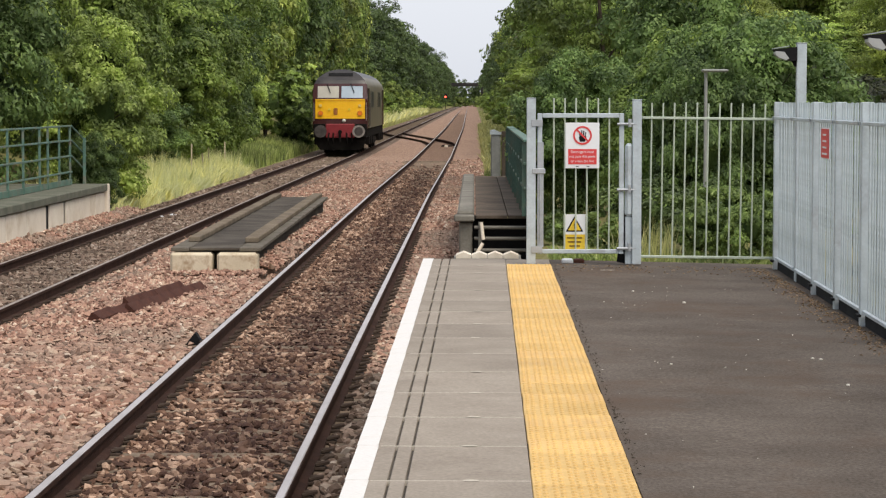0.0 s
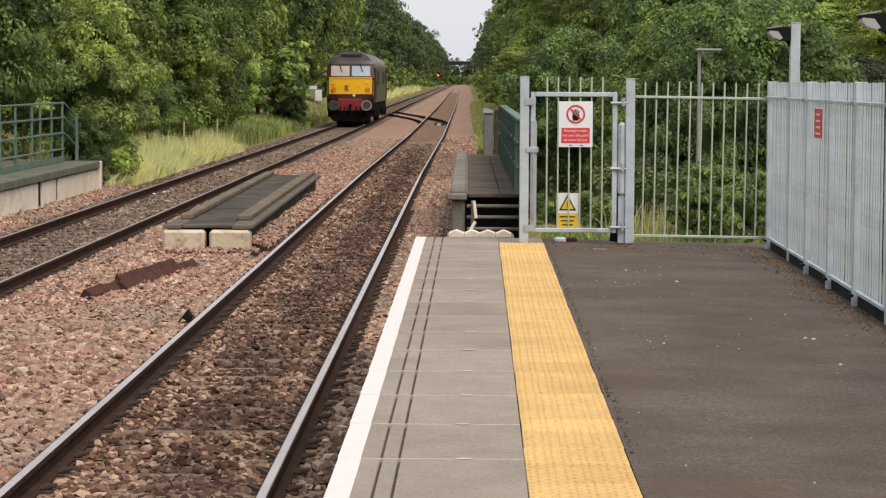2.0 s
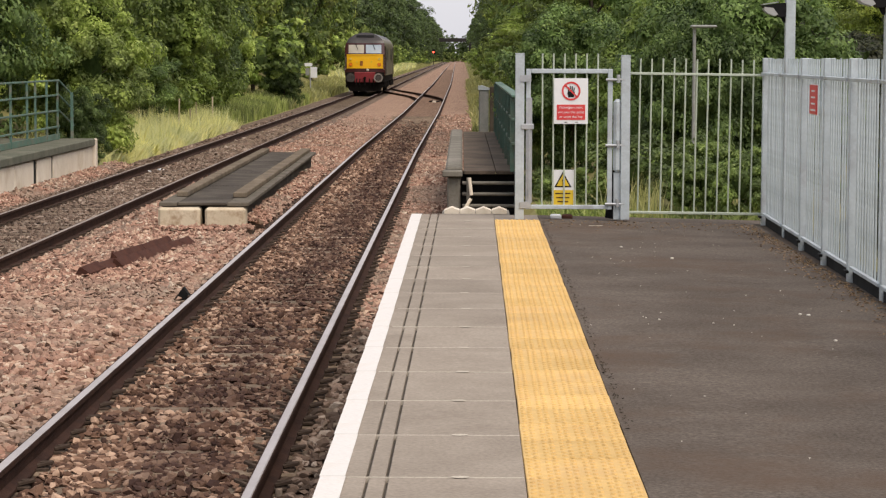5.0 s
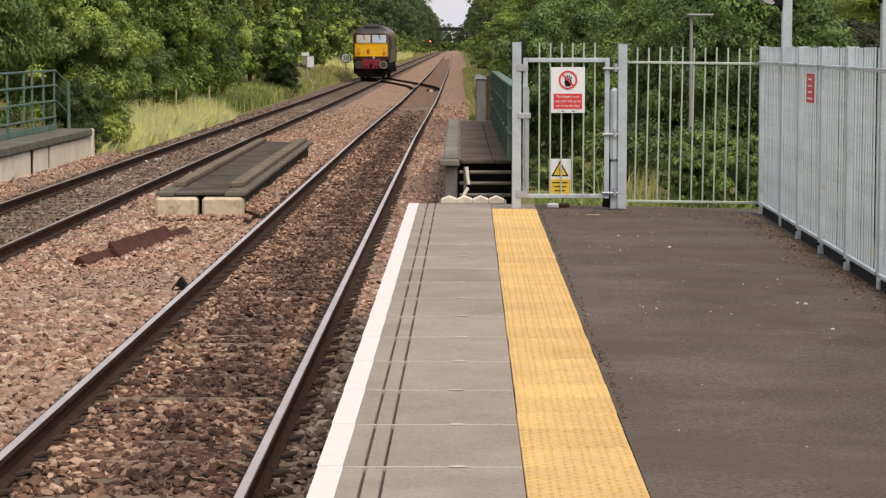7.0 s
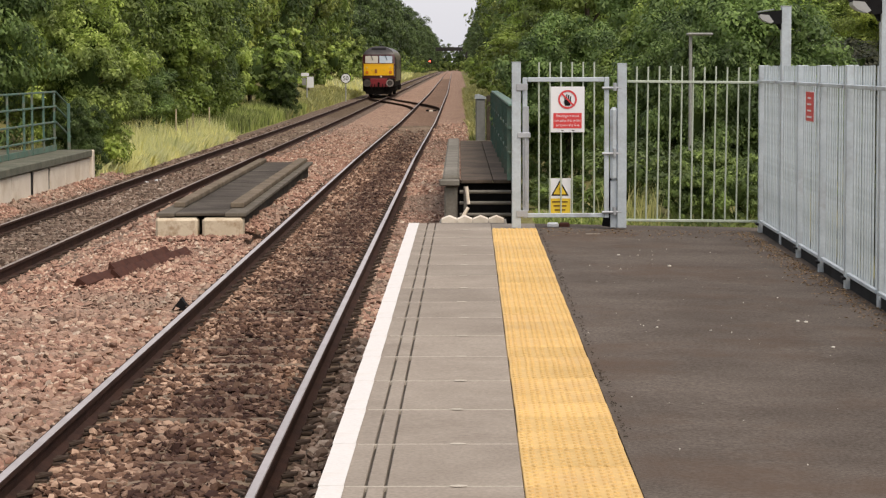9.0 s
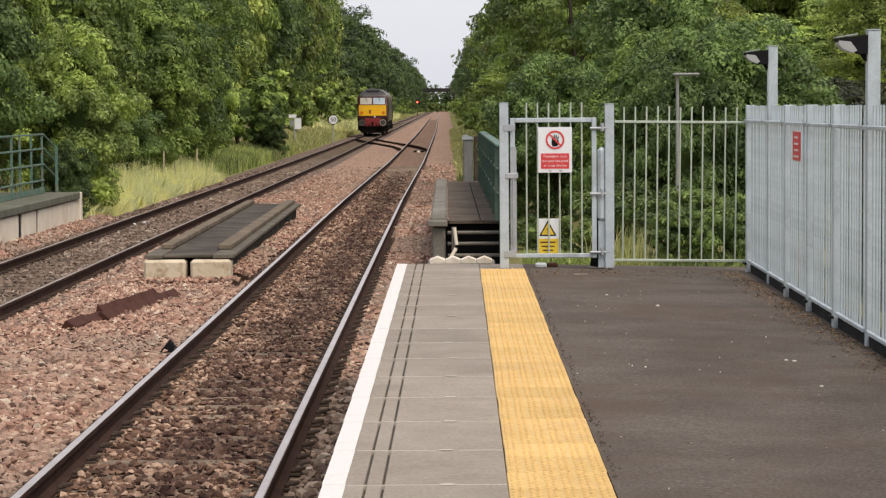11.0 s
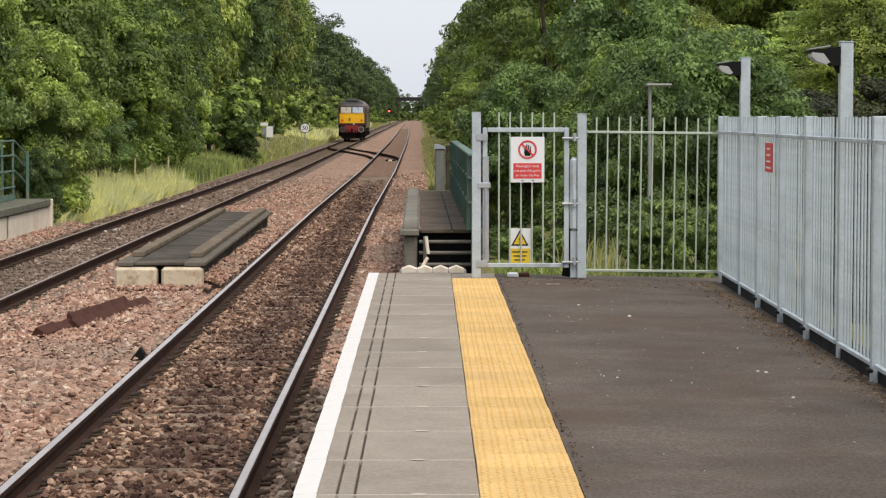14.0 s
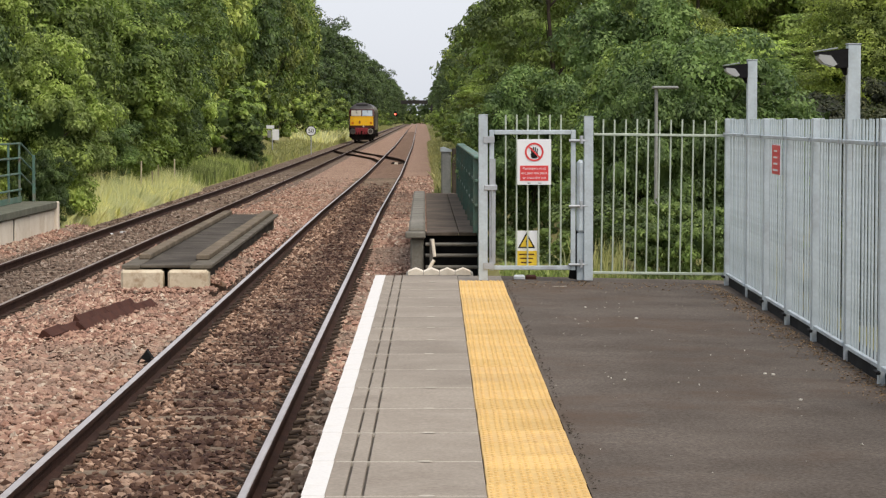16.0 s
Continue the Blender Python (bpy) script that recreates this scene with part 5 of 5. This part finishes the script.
for x, y, h in ((-8.95, 74, 1.2), (-8.9, 77, 1.05), (-9.1, 80, 0.85), (-8.85, 83, 1.1)):
    stake = thing("marker_stake", pose(x, y, float(ground_height(np.array(x), np.array(y))), 0, 3 * math.sin(7 * y), 0), "thin pale timber stake standing in the dry grass", "stake", "stakes in the grass")
    part("stake", box(BM(), -0.022, 0.022, -0.022, 0.022, -0.2, h, 0.006), M_CREAM_BLOCK, stake)
for x, y, a in ((-7.08, 52, 20), (-6.9, 51.5, 70), (-6.75, 52.4, 140)):
    scrap = thing("litter_scrap", pose(x, y, BED + 0.02, 0, 0, a), "crumpled white litter lying on the far track", "litter", "white litter")
    bm = BM()
    bmesh.ops.create_icosphere(bm, subdivisions=1, radius=0.07, matrix=Matrix.Diagonal((1.5, 0.7, 0.35, 1)))
    for v in bm.verts:
        v.co *= 0.8 + 0.4 * abs(math.sin(37 * v.co.x + 11 * v.co.y + a))
    part("scrap", bm, M_SIGN_WHITE, scrap)

tri = thing("platform_end_ramps", at_platform(0, 0), "row of pale triangular concrete deterrent blocks", "deterrent block")
for k in range(4):
    bm = BM()
    x0 = -0.28 + k * 0.145
    prism(bm, [(x0, 0.0), (x0 + 0.14, 0.0), (x0 + 0.14, 0.03), (x0 + 0.07, 0.058), (x0, 0.03)], END + 0.05, END + 0.3)
    part("block", bm, M_CREAM, tri)
part("base", box(BM(), -0.3, 0.32, END + 0.01, END + 0.65, -0.6, -0.003), M_CONC, tri)

# rusted cover and dark wedge on the six-foot ballast
rust = thing("rusted_cover", pose(-4.27, 26.6, BED + 0.065, 0, 0, -7.6), "rusted folded steel cover lying on the ballast", "steel cover")
r_c = random.Random(5)
for tier, y0, y1, step, prof in (("back_plate", -0.1, 3.8, 0.65, [(-0.12, 0.0), (-0.075, 0.15), (-0.055, 0.152), (0.05, 0.03), (0.05, 0.0)]),
                                 ("front_plate", 1.0, 4.4, 0.5, [(-0.01, 0.0), (0.0, 0.085), (0.02, 0.09), (0.12, 0.005), (0.11, 0.0)])):
    y = y0
    while y < y1 - 0.1:
        low = 0.55 if tier == "back_plate" and y < 0.6 else 1.0
        bm = prism(BM(), [(px, pz * low) for px, pz in prof], 0.0, step * 1.04)
        part(tier, bm, M_RUST, rust).matrix_basis = pose(r_c.uniform(-0.012, 0.012), y, r_c.uniform(-0.006, 0.012), r_c.uniform(0.3, 1.4), r_c.uniform(-2, 2), r_c.uniform(-0.4, 0.4))
        y += step
part("torn_edge", prism(BM(), [(-0.08, 0.13), (-0.065, 0.17), (-0.05, 0.13)], 1.2, 1.28), M_RUST, rust)

wedge = thing("wedge_marker", pose(-2.92, 24.3, BED + 0.02), "small dark triangular block beside the rail", "marker")
bm = BM()
prism(bm, [(-0.09, 0), (0.08, 0), (0.075, 0.03), (0.01, 0.13)], 0, 0.15)
part("block", bm, M_BLACK, wedge)

pm = thing("points_stretcher", pose(NEAR + 0.15, 131, RAIL + 0.02), "grimy points stretcher bars between the rails", "points gear")
for dy in (0.0, 1.8):
    part("stretcher_bar", rod(BM(), (-0.1, dy, -0.13), (0.5, dy, -0.13), 0.02, 6), M_UNDER, pm)
part("drive_box", box(BM(), -0.05, 0.25, 0.6, 1.2, -0.2, -0.07, 0.03), M_UNDER, pm)
part("pale_cover", box(BM(), 0.1, 0.3, -1.2, -0.6, -0.18, -0.06, 0.03), M_CREAM, pm)

# ---- lineside signs, signal, far bridge ----
sp = thing("speed_sign", pose(-8.1, 168, -1.08), "round white speed sign on a post beside the track", "sign")
part("post", rod(BM(), (0, 0.03, -0.3), (0, 0.03, 1.6), 0.04), M_GALV, sp)
bm = BM()
bmesh.ops.create_cone(bm, cap_ends=True, segments=28, radius1=0.37, radius2=0.37, depth=0.03, matrix=pose(0, 0, 1.67, 90))
part("disc", bm, M_SIGN_WHITE, sp)
part("border", ring(BM(), 0, 1.67, 0.37, 0.32, -0.02), M_BLACK, sp)
lettering("50", 0.42, 0, 1.66, -0.02, M_BLACK, sp)
ws = thing("lineside_board", pose(-9.45, 146, -1.02), "plain white rectangular lineside board", "sign")
part("post", rod(BM(), (0, 0.03, -0.3), (0, 0.03, 1.3), 0.04), M_GALV, ws)
part("board", box(BM(), 0.0, 0.42, -0.02, 0.02, 1.15, 1.82, 0.005), M_SIGN_WHITE, ws)
part("side_board", box(BM(), -0.3, -0.04, -0.02, 0.02, 1.3, 1.75, 0.005), M_LENS_POST, ws)
part("top_board", box(BM(), -0.36, 0.12, -0.02, 0.02, 1.86, 2.06, 0.004), M_SIGN_WHITE, ws)

sg = thing("colour_light_signal", pose(-7.4, 600, -1.0), "railway signal showing a red light", "signal")
part("mast", rod(BM(), (0, 0.2, 0), (0, 0.2, 4.4), 0.07), M_UNDER, sg)
part("backboard", box(BM(), -0.45, 0.45, 0, 0.1, 3.0, 4.4, 0.05), M_BLACK, sg)
bm = BM()
bmesh.ops.create_cone(bm, cap_ends=True, segments=20, radius1=0.21, radius2=0.21, depth=0.06, matrix=pose(0, -0.04, 3.7, 90))
part("red_lamp", bm, glow("signal_red", (1.0, 0.08, 0.05), 6.0), sg)

br = thing("road_bridge", pose(0, 720, 0), "distant dark brick road bridge over the tracks", "bridge")
part("parapet", box(BM(), -30, 30, 0, 6, 6.1, 7.2), M_BRICK_FAR, br)
part("abutment", box(BM(), -30, -10, 0, 6, -1.2, 6.1), M_BRICK_FAR, br)
part("abutment", box(BM(), 2, 30, 0, 6, -1.2, 6.1), M_BRICK_FAR, br)

# ---- the locomotive ----
LOCO = thing("locomotive", pose(FARX, 107.5, RAIL), "maroon diesel locomotive with yellow warning panel", "locomotive")
L, HALF = 19.2, 1.25


def half_width(z):
    if z <= 2.95:
        return HALF
    return HALF * math.sqrt(max(0.0, 1 - ((z - 2.95) / 0.92) ** 1.9))


def front_y(x, z):
    rake = 0.0 if z < 2.48 else (z - 2.48) * 0.32 if z < 3.2 else 0.23 + (z - 3.2) ** 1.4 * 1.3
    return rake + 0.10 * min(1.2, abs(x) / HALF) ** 5


zs = [1.15, 1.4, 1.6, 2.0, 2.48, 2.7, 2.95, 3.1, 3.2, 3.35, 3.5, 3.6, 3.7, 3.78, 3.83, 3.86]
bm = BM()
ends = []
for flip in (0, 1):
    rows = []
    for z in zs:
        w = half_width(z)
        row = []
        for q in range(13):
            x = (q / 6 - 1) * w
            yy = front_y(x, z)
            row.append(bm.verts.new((x, L - yy if flip else yy, z)))
        rows.append(row)
    for a, b in zip(rows, rows[1:]):
        for q in range(12):
            bm.faces.new((a[q], a[q + 1], b[q + 1], b[q])).material_index = int(a[q].co.z > 3.15)
    ends.append(rows)
f, r = ends
for i in range(len(zs) - 1):
    for q in (0, 12):
        fc = bm.faces.new((f[i][q], f[i + 1][q], r[i + 1][q], r[i][q]))
        fc.material_index = 1 if zs[i] >= 3.45 else 2
for q in range(12):
    bm.faces.new((f[0][q], f[0][q + 1], r[0][q + 1], r[0][q]))
    bm.faces.new((f[-1][q], f[-1][q + 1], r[-1][q + 1], r[-1][q])).material_index = 1
body = part("body", bm, [M_MAROON, M_ROOF, M_FLANK], LOCO, smooth=False)


def front_patch(x0, x1, z0, z1, proud=0.012, nx=6, nz=4):
    bm = BM()
    g = [[bm.verts.new((x0 + (x1 - x0) * a / nx, front_y(x0 + (x1 - x0) * a / nx, z0 + (z1 - z0) * b / nz) - proud, z0 + (z1 - z0) * b / nz)) for a in range(nx + 1)] for b in range(nz + 1)]
    for b in range(nz):
        for a in range(nx):
            bm.faces.new((g[b][a], g[b][a + 1], g[b + 1][a + 1], g[b + 1][a]))
    return bm


part("yellow_panel", front_patch(-1.14, 1.14, 1.62, 2.47), M_LOCO_YELLOW, LOCO, "bright yellow warning panel")
part("panel_lip", front_patch(-1.14, 1.14, 2.44, 2.49, 0.045, 8, 1), M_LOCO_YELLOW, LOCO)
part("lower_lip", front_patch(-1.14, 1.14, 1.6, 1.63, 0.03, 8, 1), M_LOCO_YELLOW, LOCO)
for side in (-1, 1):
    part("corner_handrail", rod(BM(), (side * 1.2, -0.03, 1.5), (side * 1.2, -0.03, 2.35), 0.018, 6), M_WORN, LOCO)
for x0, x1 in ((-1.03, -0.06), (0.06, 1.03)):
    wf = part("window_frame", front_patch(x0 - 0.035, x1 + 0.035, 2.52, 3.13, 0.01), M_MAROON, LOCO)
    part("windscreen", front_patch(x0, x1, 2.55, 3.08, 0.022), M_SCREEN if x0 < 0 else M_SCREEN_SKY, wf, "windscreen with a pale cream blind" if x0 < 0 else "windscreen with a sky reflection painted in pale blue")
    xm = (x0 + x1) / 2 + 0.1
    part("wiper", rod(BM(), (xm, front_y(xm, 2.75) - 0.05, 2.78), (xm - 0.16, front_y(xm, 3.2) - 0.05, 3.2), 0.018, 6), M_BLACK, wf)
part("roof_grille", front_patch(-0.56, 0.56, 3.56, 3.7, 0.03), M_BLACK, LOCO)
M_TAIL = surface("tail_lamp_lens", (0.85, 0.2, 0.02), (0.9, 0.27, 0.03), 3, 20, 0.2, bump=0)
M_LAMP_RIM = surface("lamp_rim", (0.5, 0.2, 0.02), (0.6, 0.26, 0.03), 4, 30, 0.5)
M_MARKER = surface("marker_lens", (0.78, 0.56, 0.14), (0.85, 0.64, 0.22), 3, 20, 0.2, bump=0)
M_BRACKET = surface("orange_brown_bracket", (0.3, 0.1, 0.02), (0.42, 0.15, 0.03), 5, 30, 0.6)
M_HEAD = surface("head_lamp_glass", (0.6, 0.58, 0.5), (0.7, 0.68, 0.6), 3, 20, 0.15, bump=0)
for x in (-0.9, 0.9):
    bm = BM()
    bmesh.ops.create_cone(bm, cap_ends=True, segments=16, radius1=0.1, radius2=0.1, depth=0.06, matrix=pose(x, front_y(x, 1.8) - 0.03, 1.84, 90))
    tail = part("tail_light", bm, M_TAIL, LOCO, "orange-red tail light")
    part("rim", ring(BM(), x, 1.84, 0.125, 0.095, front_y(x, 1.8) - 0.045), M_LAMP_RIM, tail)
    bm = BM()
    bmesh.ops.create_cone(bm, cap_ends=True, segments=16, radius1=0.07, radius2=0.07, depth=0.05, matrix=pose(x, front_y(x, 2.2) - 0.03, 2.2, 90))
    part("marker_light", bm, M_MARKER, LOCO)
for x in (-0.5, 0.42):
    bm = BM()
    bmesh.ops.create_cone(bm, cap_ends=True, segments=12, radius1=0.06, radius2=0.06, depth=0.04, matrix=pose(x, -0.025, 2.02, 90))
    part("multiple_working_socket", bm, M_SIGN_YELLOW, LOCO)
part("lamp_bracket", box(BM(), -0.3, -0.12, -0.05, -0.013, 1.78, 2.08, 0.03), M_BRACKET, LOCO)
bm = BM()
bmesh.ops.create_uvsphere(bm, u_segments=12, v_segments=8, radius=0.09, matrix=pose(0.17, -0.03, 1.5))
part("headlight", bm, M_HEAD, LOCO, "round pale headlight", smooth=True)
part("buffer_beam", box(BM(), -0.66, 0.66, -0.12, 0.1, 0.72, 1.36, 0.03), M_BEAM_RED, LOCO, "red painted buffer beam")
part("beam_end", box(BM(), -1.22, -0.665, -0.1, 0.1, 0.72, 1.36, 0.03), M_UNDER, LOCO)
part("beam_end", box(BM(), 0.665, 1.22, -0.1, 0.1, 0.72, 1.36, 0.03), M_UNDER, LOCO)
for x in (-0.87, 0.87):
    bm = BM()
    rod(bm, (x, -0.12, 1.02), (x, -0.5, 1.02), 0.14, 16)
    b = part("buffer", bm, M_BUFFER, LOCO, smooth=False)
    bm = BM()
    rod(bm, (x, -0.5, 1.02), (x, -0.57, 1.02), 0.285, 20)
    part("buffer_head", bm, M_WORN if x > 0 else M_BUFFER, b, "worn pale buffer face" if x > 0 else "")
    bm = BM()
    rod(bm, (x, -0.571, 1.02), (x, -0.578, 1.02), 0.2, 20)
    part("buffer_centre", bm, M_BUFFER, b)
bm = BM()
rod(bm, (0, -0.12, 1.0), (0, -0.35, 0.98), 0.09, 10)
rod(bm, (0, -0.33, 1.0), (0, -0.33, 0.55), 0.06, 8)
part("coupling", bm, M_UNDER, LOCO)
for x in (-0.5, -0.3, 0.3, 0.52):
    bm = BM()
    rod(bm, (x, -0.14, 0.95), (x * 1.1, -0.25, 0.6), 0.035, 6)
    rod(bm, (x * 1.1, -0.25, 0.6), (x, -0.16, 0.4), 0.035, 6)
    part("brake_hose", bm, M_UNDER, LOCO)
bm = BM()
prism(bm, [(-1.12, 0.715), (-1.16, 0.5), (-0.92, 0.17), (0.92, 0.17), (1.16, 0.5), (1.12, 0.715)], 0.0, 0.12)
part("front_valance", bm, M_UNDER, LOCO)
part("underframe", box(BM(), -1.2, 1.2, 0.2, L - 0.2, 0.75, 1.15), M_UNDER, LOCO)
part("fuel_tank", box(BM(), -1.15, 1.15, 7.6, 11.6, 0.3, 0.75, 0.08), M_UNDER, LOCO)
WHEEL, WHEELS = 0.57, []
for yb in (3.6, L - 3.6):
    bg = part("bogie_frame", box(BM(), -1.1, 1.1, yb - 2.6, yb + 2.6, 0.5, 0.85, 0.05), M_UNDER, LOCO)
    for dy in (-2.0, 0.0, 2.0):
        bm = BM()
        for x in (-0.75, 0.75):
            rod(bm, (x - 0.07, 0, 0), (x + 0.07, 0, 0), WHEEL, 24)
            box(bm, x - 0.075, x + 0.075, -0.12, 0.12, 0.22, 0.42)
        rod(bm, (-0.75, 0, 0), (0.75, 0, 0), 0.09, 10)
        ws_ob = part("wheelset", bm, M_UNDER, bg, "pair of dark steel wheels on an axle")
        ws_ob.matrix_basis = pose(0, yb + dy, WHEEL)
        WHEELS.append((ws_ob, yb + dy))
        for x in (-1.18, 1.18):
            part("axlebox", box(BM(), x - 0.1, x + 0.1, yb + dy - 0.2, yb + dy + 0.2, 0.38, 0.78, 0.04), M_UNDER, bg)
for side in (-1, 1):
    x = side * (HALF + 0.006)
    for yd in (1.55, L - 1.55):
        part("cab_door", box(BM(), x - 0.012, x + 0.012, yd - 0.32, yd + 0.32, 1.2, 2.95, 0.004), M_MAROON, LOCO)
        part("side_window", box(BM(), x - 0.014, x + 0.014, yd - 1.0, yd - 0.42, 2.45, 2.95, 0.004), M_BLACK, LOCO)
    for ya in (0.16, L - 2.16):
        part("cab_side", box(BM(), x - 0.008, x + 0.002, ya, ya + 2.0, 1.16, 3.0, 0.003), M_MAROON, LOCO, "dark maroon cab side")
    for yd in (4.2, 6.0, 12.4, 14.2):
        part("side_grille", box(BM(), x - 0.012, x + 0.012, yd - 0.75, yd + 0.75, 2.1, 2.85, 0.006), M_ROOF, LOCO)
    for dy in (0.95, 2.05):
        part("handrail", rod(BM(), (x + side * 0.03, dy, 1.25), (x + side * 0.03, dy, 2.3), 0.015, 6), M_BUFFER, LOCO)


RUN = ((0, 107.5), (4, 140), (8, 172), (12, 203), (16, 232))


def motions():
    walk(LOCO, [(t, pose(FARX + 0.35 * drift(y), y, RAIL + rise(y))) for t, y in RUN])
    times = [k / 10 for k in range(161)]
    for ob, y in WHEELS:
        walk(ob, [(t, pose(0, y, WHEEL, -math.degrees((np.interp(t, *zip(*RUN)) - 107.5) / WHEEL), 0, 0)) for t in times])


motions()
